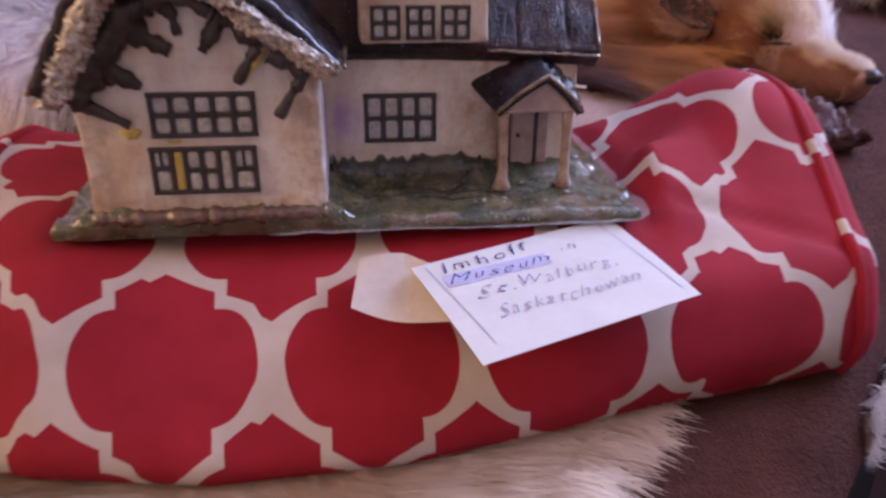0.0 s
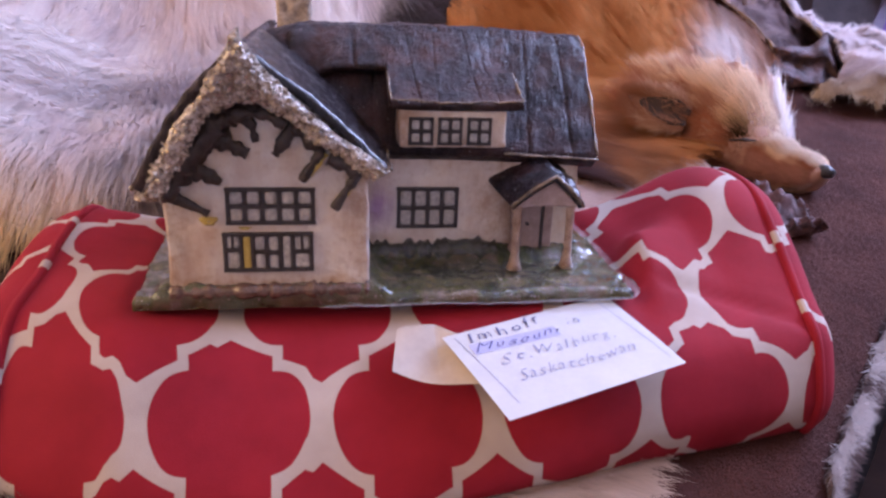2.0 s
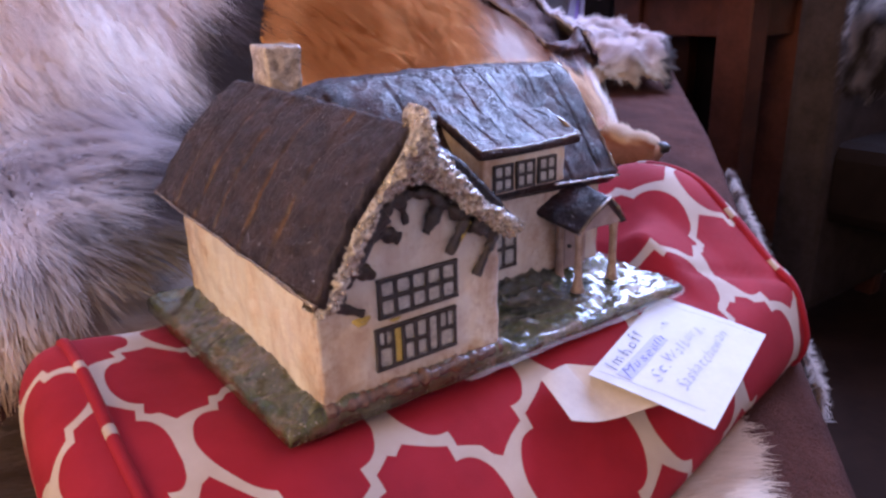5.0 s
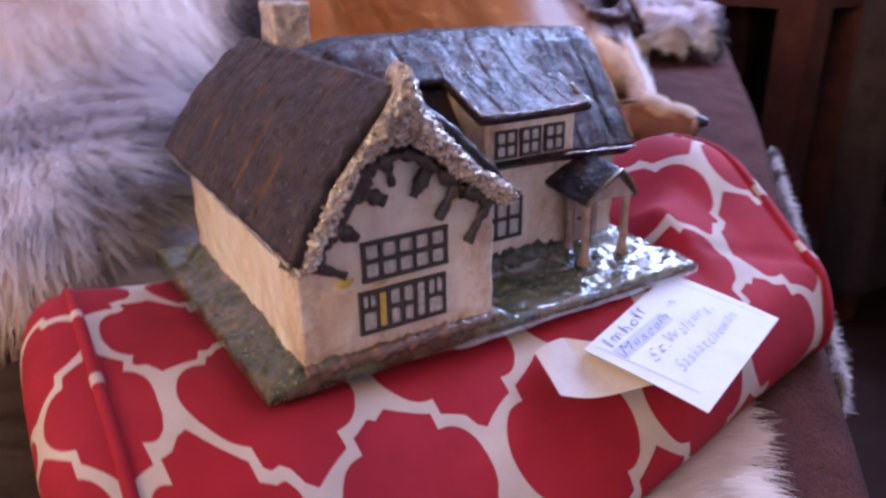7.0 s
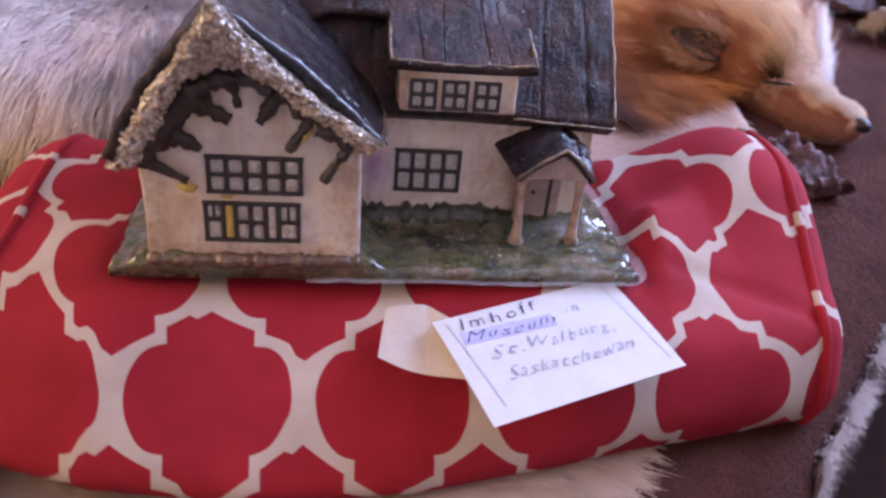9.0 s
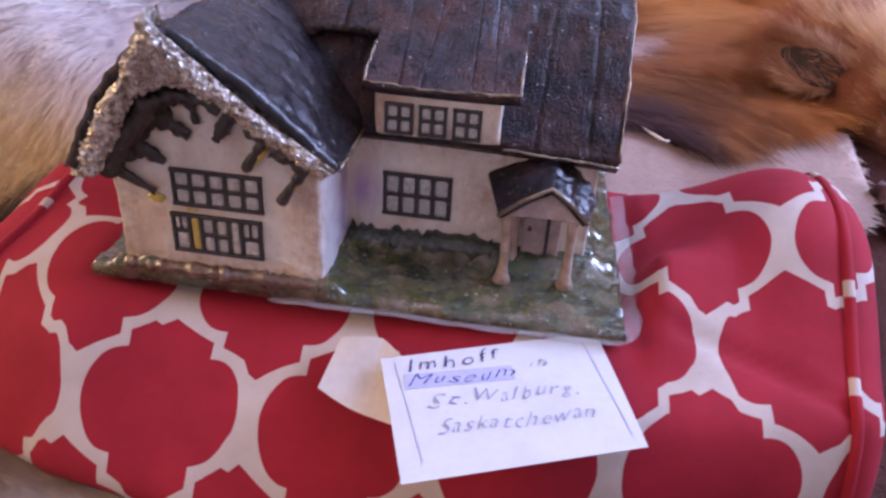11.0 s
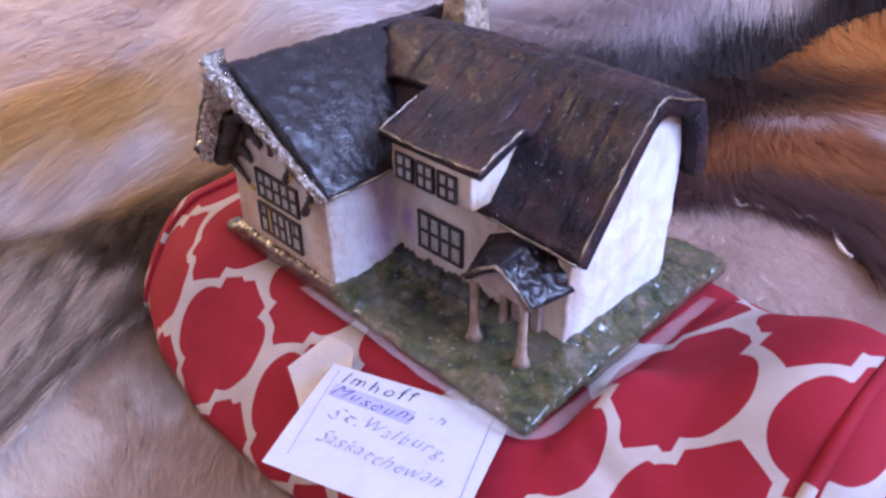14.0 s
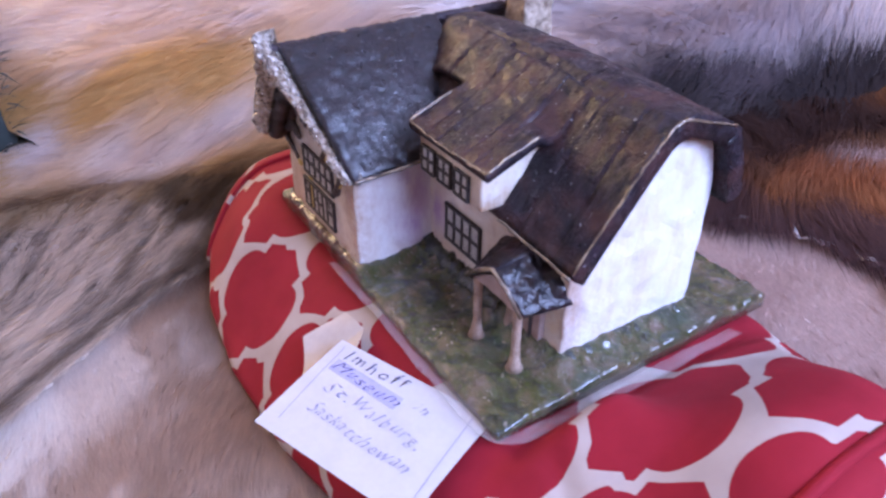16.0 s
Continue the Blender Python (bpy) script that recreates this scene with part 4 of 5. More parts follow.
def strands(name, parent, root, way, length, width, colour, seed, lift=0.45, clump=0.012, label="", face=None, messy=0.22):
    """Tapered hair blades as one mesh. root, way: n x 3; length, width: n; colour: n x 3 at the root, darker or paler towards the tip by chance."""
    rng = np.random.default_rng(seed)
    n = len(root)
    way = way / np.linalg.norm(way, axis=1, keepdims=True)
    up = np.tile((0.0, 0.0, 1.0), (n, 1))
    # clumps: tips of neighbours lean together
    cell = np.floor(root[:, :2] / clump + 0.35 * np.stack([value_noise(root[:, 0], root[:, 1], clump * 1.7, seed + 1), value_noise(root[:, 0], root[:, 1], clump * 1.7, seed + 2)], 1))
    key = (cell[:, 0] * 7919 + cell[:, 1] * 104729).astype(np.int64)
    jit = np.stack([np.sin(key * 12.9898) * 0.5, np.sin(key * 78.233 + 1) * 0.5, np.sin(key * 37.719 + 2) * 0.5], 1)
    centre = np.concatenate([(cell + 0.5) * clump, root[:, 2:]], 1)
    pull = np.clip((centre - root), -clump, clump) * 0.35
    pull[:, 2] = 0
    pull *= np.clip(length / 0.03, 0, 1)[:, None] ** 2
    lean = way + messy * jit + rng.normal(0, 0.11, (n, 3))
    L = length[:, None]
    mid = root + L * (0.42 * lean * 0.8 + lift * 0.5 * up) + 0.4 * pull
    tip = root + L * (0.95 * lean + lift * 0.55 * up) + pull
    side = np.cross(tip - root, rng.normal(0, 0.28, (n, 3)) + np.array((0, -0.6, 0.8)))
    side /= np.linalg.norm(side, axis=1, keepdims=True) + 1e-9
    w = width[:, None] * side
    soft = np.tile(face if face is not None else (0.0, -0.2, 1.0), (n, 1)) if face is None or np.ndim(face) == 1 else np.array(face)
    flat = np.cross(w, tip - root)
    flat /= np.linalg.norm(flat, axis=1, keepdims=True) + 1e-9
    turned = np.where((flat * soft).sum(1) < 0, -1.0, 1.0)[:, None]
    w, flat = w * turned, flat * turned
    pts = np.stack([root - w / 2, root + w / 2, mid + w * 0.42, mid - w * 0.42, tip], 1).reshape(-1, 3)
    base = np.arange(n)[:, None] * 5
    loops = (base + np.array([0, 1, 2, 3, 3, 2, 4])).ravel()
    starts = (np.arange(n)[:, None] * 7 + np.array([0, 4])).ravel()
    totals = np.tile([4, 3], n)
    mesh = bpy.data.meshes.new(name)
    mesh.vertices.add(len(pts))
    mesh.vertices.foreach_set("co", pts.astype(np.float32).ravel())
    mesh.loops.add(len(loops))
    mesh.loops.foreach_set("vertex_index", loops.astype(np.int32))
    mesh.polygons.add(len(starts))
    mesh.polygons.foreach_set("loop_start", starts.astype(np.int32))
    mesh.polygons.foreach_set("loop_total", totals.astype(np.int32))
    mesh.polygons.foreach_set("use_smooth", np.ones(len(starts), bool))
    mesh.update()
    soft = soft / np.linalg.norm(soft, axis=1, keepdims=True) + 0.22 * flat
    soft /= np.linalg.norm(soft, axis=1, keepdims=True)
    mesh.normals_split_custom_set_from_vertices(np.repeat(soft, 5, axis=0).tolist())
    tint = mesh.attributes.new("tint", "FLOAT_COLOR", "POINT")
    colour = np.clip(colour, 0.003, 0.92)
    rgba = np.ones((n, 5, 4), np.float32)
    rgba[:, :2, :3] = (colour * 0.9)[:, None]
    rgba[:, 2:4, :3] = colour[:, None]
    rgba[:, 4, :3] = np.clip(colour * 1.12, 0, 0.92)
    tint.data.foreach_set("color", rgba.ravel())
    mesh.materials.append(M_FUR)
    ob = adopt(new(name, mesh), parent)
    return tagged(ob, label, kind="stuff")


def scatter(n, box4, inside, seed):
    """n places in the region where inside(x, y) > 0 (a chance)."""
    rng = np.random.default_rng(seed)
    xs, ys = [], []
    got = 0
    while got < n:
        x, y = rng.uniform(box4[0], box4[1], n), rng.uniform(box4[2], box4[3], n)
        ok = rng.uniform(0, 1, n) < inside(x, y)
        xs.append(x[ok])
        ys.append(y[ok])
        got += int(ok.sum())
        if not ok.any():
            break
    return np.concatenate(xs)[:n], np.concatenate(ys)[:n]


def hide_mesh(box4, inside, height, nx, ny, thick=0.004):
    """The skin below the hair: a sheet cut to the pelt's outline, with a lower face."""
    xs, ys = np.linspace(box4[0], box4[1], nx + 1), np.linspace(box4[2], box4[3], ny + 1)
    gx, gy = np.meshgrid(xs, ys, indexing="ij")
    gz = height(gx, gy)
    keep = inside(gx, gy) > 0.02
    verts = np.stack([gx, gy, gz], -1).reshape(-1, 3)
    size = len(verts)
    allv = np.concatenate([verts, verts - (0, 0, thick)])
    faces, w = [], ny + 1
    edge = {}
    for i in range(nx):
        for j in range(ny):
            if keep[i, j] and keep[i + 1, j] and keep[i, j + 1] and keep[i + 1, j + 1]:
                a = i * w + j
                q = (a, a + w, a + w + 1, a + 1)
                faces.append(q)
                faces.append(tuple(k + size for k in q[::-1]))
                for s, t in zip(q, q[1:] + q[:1]):
                    if (t, s) in edge:
                        del edge[(t, s)]
                    else:
                        edge[(s, t)] = 1
    faces += [(t, s, s + size, t + size) for s, t in edge]
    used = sorted({k for f in faces for k in f})
    where = {k: n for n, k in enumerate(used)}
    return [tuple(allv[k]) for k in used], [], [tuple(where[k] for k in f) for f in faces]


def pelt(name, label, box4, inside, height, n, flow, length, width, colour, seed, lift=0.45, clump=0.012, skin=None, messy=0.16):
    ob = thing(name, ((box4[0] + box4[1]) / 2, (box4[2] + box4[3]) / 2, float(height((box4[0] + box4[1]) / 2, (box4[2] + box4[3]) / 2))), label, "pelt")
    hide = part("hide", hide_mesh(box4, inside, height, 110, 110), M_UNDER, ob, smooth=True)
    spots = np.zeros(len(hide.data.vertices) * 3)
    hide.data.vertices.foreach_get("co", spots)
    spots = spots.reshape(-1, 3)
    shade = np.ones((len(spots), 4), np.float32)
    shade[:, :3] = np.clip(colour(spots[:, 0], spots[:, 1], np.random.default_rng(seed + 5)), 0.003, 0.9)
    hide.data.attributes.new("tint", "FLOAT_COLOR", "POINT").data.foreach_set("color", shade.ravel())
    x, y = scatter(n, box4, inside, seed)
    z = height(x, y)
    rng = np.random.default_rng(seed + 9)
    wx, wy = flow(x, y)
    e = 0.004
    slope_x, slope_y = (height(x + e, y) - height(x - e, y)) / (2 * e), (height(x, y + e) - height(x, y - e)) / (2 * e)
    way = np.stack([wx, wy, wx * slope_x + wy * slope_y], 1)
    size = length * rng.uniform(0.6, 1.15, n) if np.isscalar(length) else length(x, y) * rng.uniform(0.6, 1.15, n)
    strands("fur", ob, np.stack([x, y, z], 1), way, size, width * rng.uniform(0.7, 1.3, n), colour(x, y, rng), seed, lift, clump, face=np.stack([-slope_x, -slope_y, np.ones(n)], 1), messy=messy)
    return ob


def lerp3(a, b, t):
    return np.asarray(a) + (np.asarray(b) - np.asarray(a)) * np.asarray(t)[..., None]


def under(x, y, extra):
    return seat_z(x, y) + extra


def split_near(y):
    """Where the grey pelt meets the beige one."""
    return np.interp(y, (-0.45, -0.17, -0.095, 0.05, 0.34), (0.06, -0.038, -0.067, -0.075, -0.04))


def split_far(y):
    """Where the white pelt meets the grey one."""
    return np.interp(y, (-0.45, -0.18, -0.08, -0.02, 0.03, 0.12, 0.17), (-0.46, -0.310, -0.255, -0.200, -0.175, -0.135, -0.08))


# beige hide below the cushion
def beige_in(x, y):
    wav = 0.018 * value_noise(x, y, 0.05, 31)
    right = np.interp(y, (-0.45, -0.12, -0.02, 0.2, 0.34), (-0.02, 0.235, 0.30, 0.455, 0.47))
    back = 0.30 + wav
    left = split_near(y)
    inside = (x < right + wav) & (x > left) & (y < back) & (y > -0.42 + wav) & (edge_gap(x, y) > 0.012)
    return inside * smooth01(-0.002, 0.030 + 0.02 * value_noise(x, y, 0.012, 32), right + wav - x)


def beige_colour(x, y, rng):
    t = smooth01(-0.35, 0.5, value_noise(x, y, 0.07, 41) + 0.5 * value_noise(x, y, 0.02, 42))
    c = lerp3((0.58, 0.42, 0.32), (0.84, 0.74, 0.66), t)
    pale = np.maximum(smooth01(0.10, 0.20, x) * smooth01(-0.05, -0.09, y), smooth01(-0.10, -0.20, y + 0.3 * value_noise(x, y, 0.08, 43) * 0.3))
    c = lerp3(c, c * 0 + (0.88, 0.82, 0.77), pale * 0.6)
    spot = smooth01(0.15, 0.6, value_noise(x, y, 0.035, 45) + 0.6 * value_noise(x, y, 0.012, 46))
    c = lerp3(c, c * 0 + (0.50, 0.35, 0.25), 0.55 * spot)
    # Shade beside the cushion's front end, painted into the hair as brown.
    cushion_shade = smooth01(0.08, -0.01, x) * smooth01(-0.115, -0.065, y)
    c = lerp3(c, c * 0 + (0.27, 0.165, 0.115), 0.8 * cushion_shade)
    nap = smooth01(0.10, 0.18, y) * smooth01(0.0, 0.12, x)
    c = lerp3(c, lerp3((0.50, 0.34, 0.29), (0.60, 0.44, 0.38), smooth01(-0.6, 0.6, value_noise(x, y, 0.05, 44))), 0.9 * nap)
    return c * rng.uniform(0.92, 1.05, (len(x), 1))


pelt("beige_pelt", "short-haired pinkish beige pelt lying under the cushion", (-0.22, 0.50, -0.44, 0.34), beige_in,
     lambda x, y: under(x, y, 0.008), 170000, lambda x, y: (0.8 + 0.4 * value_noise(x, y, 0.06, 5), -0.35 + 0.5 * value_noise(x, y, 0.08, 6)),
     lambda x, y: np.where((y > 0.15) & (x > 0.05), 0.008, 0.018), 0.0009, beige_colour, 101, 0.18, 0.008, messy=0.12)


# grey and dark brown pelt at the cushion's end
def grey_in(x, y):
    wav = 0.012 * value_noise(x, y, 0.03, 51)
    return ((x < split_near(y) + 0.012) & (x > split_far(y) + wav) & (y < 0.16) & (y > -0.44)).astype(float)


def grey_colour(x, y, rng):
    far, near = x - split_far(y), split_near(y) - x
    along, across = 0.78 * x - 0.63 * y, 0.63 * x + 0.78 * y
    streak = smooth01(-0.15, 0.8, value_noise(along * 0.22, across, 0.009, 53) + 0.7 * value_noise(along * 0.25, across, 0.0035, 55) + rng.normal(0, 0.35, len(x)))
    c = lerp3((0.76, 0.65, 0.55), (0.13, 0.088, 0.070), streak * 0.68)
    c = lerp3(c, c * 0 + (0.52, 0.37, 0.20), 0.75 * smooth01(0.05, 0.0, far + 0.02 * value_noise(x, y, 0.03, 52)))
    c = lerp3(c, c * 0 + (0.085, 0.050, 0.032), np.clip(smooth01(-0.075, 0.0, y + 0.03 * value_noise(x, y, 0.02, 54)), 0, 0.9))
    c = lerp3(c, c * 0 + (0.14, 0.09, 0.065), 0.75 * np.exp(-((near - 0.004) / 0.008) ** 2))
    return c * rng.uniform(0.85, 1.1, (len(x), 1))


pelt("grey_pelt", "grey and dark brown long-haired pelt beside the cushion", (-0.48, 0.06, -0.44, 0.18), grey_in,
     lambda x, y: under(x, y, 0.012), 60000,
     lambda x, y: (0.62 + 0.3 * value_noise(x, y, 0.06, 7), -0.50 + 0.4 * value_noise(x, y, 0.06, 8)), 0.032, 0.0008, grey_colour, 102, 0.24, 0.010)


# white pelt on the backrest
def border_x(y):
    """The white pelt's dark border, against the orange one."""
    return 0.118 + np.where(y < 0.385, 0.47, 0.74) * (y - 0.385)


def white_h(x, y):
    hump = 0.028 * smooth01(0.16, 0.24, y) * smooth01(0.16, 0.02, x) + 0.06 * smooth01(0.0, 0.20, split_far(y) - x)
    return under(x, y, 0.010) + hump


def white_in(x, y):
    wav = 0.016 * value_noise(x, y, 0.05, 61)
    near = np.interp(x, (-0.12, -0.06, 0.0, 0.2), (0.165, 0.200, 0.222, 0.235))
    ok = np.where(y < 0.17, x < split_far(y) + wav, True) & np.where(x > -0.12, y > near + 0.4 * wav, True)
    return (ok & (y < 0.82) & (x > -0.95) & (y > -0.42) & (x < border_x(y) + wav + 0.016 * value_noise(x, y, 0.008, 65))).astype(float)


def white_colour(x, y, rng):
    d = border_x(y) - x + 0.02 * value_noise(x, y, 0.04, 62)
    grown = 0.010 * smooth01(0.34, 0.42, y)
    border = smooth01(0.140 - 0.045 * smooth01(0.47, 0.56, y), 0.058, d - grown)
    c = lerp3((0.76, 0.65, 0.63), (0.89, 0.80, 0.76), smooth01(-0.5, 0.5, value_noise(x, y, 0.09, 63) + 0.5 * value_noise(x, y, 0.02, 67)))
    c = lerp3(c, lerp3((0.028, 0.018, 0.018), (0.110, 0.080, 0.085), smooth01(-0.2, 0.9, value_noise(x, y, 0.03, 66) + rng.normal(0, 0.3, len(x)))), border * 0.95)
    c = lerp3(c, c * 0 + (0.43, 0.35, 0.355), 0.92 * smooth01(0.30, 0.15, d) * smooth01(0.56, 0.48, y) * smooth01(0.30, 0.36, y) * (1 - border))
    far = split_far(y) - x
    gold = smooth01(0.38, 0.10, far) * smooth01(0.28, 0.10, y)
    c = lerp3(c, c * 0 + (0.72, 0.45, 0.14), np.clip(gold * (0.70 + 0.75 * value_noise(x, y, 0.06, 64)), 0, 0.9))
    brown = smooth01(0.035, 0.0, far) * smooth01(0.19, 0.12, y)
    c = lerp3(c, c * 0 + (0.16, 0.10, 0.07), 0.85 * brown)
    return c * rng.uniform(0.88, 1.06, (len(x), 1))


pelt("white_pelt", "thick white pelt with a dark grey border, draped over the sofa", (-0.95, 0.34, -0.42, 0.82), white_in, white_h, 250000,
     lambda x, y: (0.05 + 0.55 * smooth01(-0.1, 0.15, x) + 0.35 * value_noise(x, y, 0.12, 9), -0.75 + 0.35 * value_noise(x, y, 0.12, 10)),
     0.050, 0.0009, white_colour, 103, 0.26, 0.020, messy=0.19)


# orange pelt with its flat head
def fox_h(x, y):
    body = 0.018 * np.exp(-(((x - 0.40) / 0.16) ** 2 + ((y - 0.52) / 0.12) ** 2))
    return under(x, y, 0.012) + body


def fox_near(x):
    """The pelt's wavy near edge."""
    return np.interp(x, (0.12, 0.19, 0.215, 0.222, 0.237, 0.262, 0.296, 0.322, 0.36, 0.44, 0.52, 0.62, 0.70), (0.255, 0.248, 0.266, 0.278, 0.270, 0.277, 0.278, 0.256, 0.258, 0.31, 0.37, 0.47, 0.60))


def fox_far(y):
    """The pelt's far edge, slanting up the backrest."""
    return np.interp(y, (0.40, 0.545, 0.60, 0.80), (0.66, 0.66, 0.562, 0.26))


def fox_in(x, y):
    wav = 0.016 * value_noise(x, y, 0.045, 71)
    return ((y > fox_near(x) + 0.3 * wav) & (y < 0.80) & (x > border_x(y) - 0.012 + wav) & (x < fox_far(y) + wav)).astype(float)


def fox_colour(x, y, rng):
    c = lerp3((0.50, 0.185, 0.045), (0.68, 0.32, 0.11), smooth01(-0.5, 0.5, value_noise(x, y, 0.05, 72)))
    d = y - fox_near(x)
    patch = value_noise(x, y, 0.035, 73)
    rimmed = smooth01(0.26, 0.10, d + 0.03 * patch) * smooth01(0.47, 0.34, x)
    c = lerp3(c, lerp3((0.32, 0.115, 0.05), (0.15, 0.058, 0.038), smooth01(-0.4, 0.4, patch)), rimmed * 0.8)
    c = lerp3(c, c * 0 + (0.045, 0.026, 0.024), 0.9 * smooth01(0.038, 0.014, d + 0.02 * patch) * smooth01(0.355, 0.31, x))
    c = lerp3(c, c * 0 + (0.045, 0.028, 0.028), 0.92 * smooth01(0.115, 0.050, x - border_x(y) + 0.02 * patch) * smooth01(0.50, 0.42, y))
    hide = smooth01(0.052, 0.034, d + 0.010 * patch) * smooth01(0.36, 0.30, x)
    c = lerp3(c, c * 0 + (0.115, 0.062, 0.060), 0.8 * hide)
    lower = y - 0.35 * (x - 0.20)
    rust = np.exp(-(((lower - 0.336 + 0.012 * patch) / 0.022) ** 2)) * smooth01(0.165, 0.185, x) * smooth01(0.44, 0.36, x)
    c = lerp3(c, c * 0 + (0.38, 0.145, 0.065), np.clip((0.75 + 0.5 * value_noise(x, y, 0.02, 75)) * rust, 0, 0.9))
    streak = np.exp(-(((lower - 0.376 + 0.012 * patch) / 0.012) ** 2)) * smooth01(0.175, 0.20, x) * smooth01(0.33, 0.27, x)
    c = lerp3(c, c * 0 + (0.62, 0.47, 0.43), np.clip((0.80 + 0.5 * patch) * streak, 0, 0.9))
    edge_rust = smooth01(0.045, 0.012, fox_far(y) - x) * smooth01(0.50, 0.53, y)
    c = lerp3(c, c * 0 + (0.26, 0.105, 0.07), 0.7 * edge_rust)
    white = np.exp(-(((x - 0.585) / 0.036) ** 2 + ((y - 0.535) / 0.034) ** 2))
    c = lerp3(c, c * 0 + (0.84, 0.77, 0.76), np.clip(1.7 * white, 0, 0.97))
    return c * rng.uniform(0.88, 1.08, (len(x), 1))


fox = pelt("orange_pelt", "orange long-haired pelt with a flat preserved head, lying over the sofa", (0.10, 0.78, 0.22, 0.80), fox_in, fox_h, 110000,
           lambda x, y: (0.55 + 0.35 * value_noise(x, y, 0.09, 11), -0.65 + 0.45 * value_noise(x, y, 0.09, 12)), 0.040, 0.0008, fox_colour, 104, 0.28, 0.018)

curl = [(0.188 + 0.0042 * k, float(fox_near(0.188 + 0.0042 * k)) - 0.004 + 0.006 * rough((0.3 * k, 0, 0), 1.0, 2)) for k in range(32)]
part("hide_edge", tube([(x, y, float(seat_z(x, y)) + 0.014 + 0.006 * rough((0.4 * k, 0, 0), 1.0, 6)) for k, (x, y) in enumerate(curl)], [0.0008 + 0.0016 * abs(rough((0.5 * k, 0, 0), 1.0, 9)) for k in range(32)], 7), M_HIDE_PALE, fox, "pale curled hide edge", smooth=True)

rim_line = [(float(fox_far(y)) + 0.004 * rough((40 * y, 0, 0), 1.0, 4), y) for y in np.linspace(0.535, 0.66, 26)]
part("hide_edge", tube([(x, y, float(fox_h(x, y)) + 0.008 + 0.006 * rough((60 * y, 0, 0), 1.0, 6)) for x, y in rim_line], [0.0012 + 0.0032 * abs(rough((50 * y, 0, 0), 1.0, 9)) for x, y in rim_line], 8), M_HIDE, fox, "pale curled hide edge", smooth=True)

HEAD_A, HEAD_B = Vector((0.475, 0.435, 0.036)), Vector((0.5450, 0.2330, 0.0205))
# along the head: half width, height above and depth below its axis
HEAD_RINGS = [(0.0, 0.056, 0.046, 0.045), (0.15, 0.072, 0.049, 0.045), (0.30, 0.076, 0.054, 0.045), (0.45, 0.068, 0.055, 0.045), (0.55, 0.057, 0.051, 0.043), (0.61, 0.048, 0.043, 0.042), (0.655, 0.040, 0.030, 0.040), (0.69, 0.033, 0.017, 0.039), (0.74, 0.028, 0.0095, 0.038), (0.82, 0.0255, 0.0070, 0.035), (0.91, 0.023, 0.0055, 0.030), (0.97, 0.018, 0.004, 0.022), (1.0, 0.010, 0.001, 0.012)]


def head_point(t, a):
    way = (HEAD_B - HEAD_A)
    side = Vector((way.y, -way.x, 0)).normalized()
    ts = [r[0] for r in HEAD_RINGS]
    w, high, low = (float(np.interp(t, ts, [r[k] for r in HEAD_RINGS])) for k in (1, 2, 3))
    return HEAD_A + way * t + side * (w * math.cos(a)) + Vector((0, 0, 1)) * ((high - low) / 2 + (high + low) / 2 * math.sin(a))


def head_mesh():
    n, m = 28, 24
    verts = [head_point(i / n, 2 * math.pi * k / m) for i in range(n + 1) for k in range(m)]
    faces = [(i * m + k, i * m + (k + 1) % m, (i + 1) * m + (k + 1) % m, (i + 1) * m + k) for i in range(n) for k in range(m)]
    faces += [tuple(range(m))[::-1], tuple(range(n * m, (n + 1) * m))]
    return verts, [], faces


M_HEAD = simple("tan_short_hair_skin", (0.22, 0.095, 0.055), (0.38, 0.20, 0.125), 60, 0.8, 0.5, 300)
head = part("head", head_mesh(), M_HEAD, fox, "tan head of the pelt, plain and flattened", smooth=True)
part("nose", tube([HEAD_B + Vector((-0.005, 0.008, -0.002)), HEAD_B + Vector((0.001, -0.002, -0.002)), HEAD_B + Vector((0.004, -0.0070, -0.003))], [0.0050, 0.0064, 0.0036], 10), M_NOSE, head, "black nose", smooth=True)


def ear(base, tip, width, lift=0.0):
    """A cupped leaf that opens towards the front of the sofa."""
    front = Vector((-0.25, -0.85, 0.45)).normalized()
    base, tip = Vector(base) + front * lift, Vector(tip) + front * lift
    way = tip - base
    side = way.cross(front).normalized() * width
    out = side.cross(way).normalized()
    out = out if out.dot(front) > 0 else -out

    def top(u, v):
        w = min(1.0, 0.55 + 1.6 * v) * (1 - v ** 2.2) ** 0.8
        c = 2 * u - 1
        return base + way * v + side * (c * w) + out * (0.45 * width * (c * c) * w)
    return sheet(top, 14, 14, 0.0025, None, tuple(front))


EAR = ((0.449, 0.3200, 0.0480), (0.396, 0.3560, 0.0660))
M_HOLLOW = simple("ear_shade_and_eye", (0.018, 0.010, 0.008), (0.055, 0.030, 0.022), 200, 0.95, 0.5, 400)
part("ear", ear(*EAR, 0.019), M_HEAD, head, "tan ear with a dark hollow", smooth=True)
# A dark sheet carries the shade inside the ear.
part("ear_hollow", ear(mix(*EAR, 0.02), mix(*EAR, 0.78), 0.0130, 0.0064), M_HOLLOW, head, "dark sheet for the shade in the ear", smooth=True)
part("ear", ear((0.535, 0.395, 0.070), (0.545, 0.420, 0.098), 0.018), M_HEAD, head, "tan ear", smooth=True)


def eyelid():
    """The closed eye: a dark slit on the near side."""
    p, q = head_point(0.640, 0.28), head_point(0.705, 0.90)
    up = Vector((-0.004, -0.006, 0.003))
    return tube([p + up, (p + q) / 2 + up * 1.4, q + up], [0.0008, 0.0019, 0.0008], 8, 0.6)


part("eye", eyelid(), M_HOLLOW, head, "dark closed eye", smooth=True)


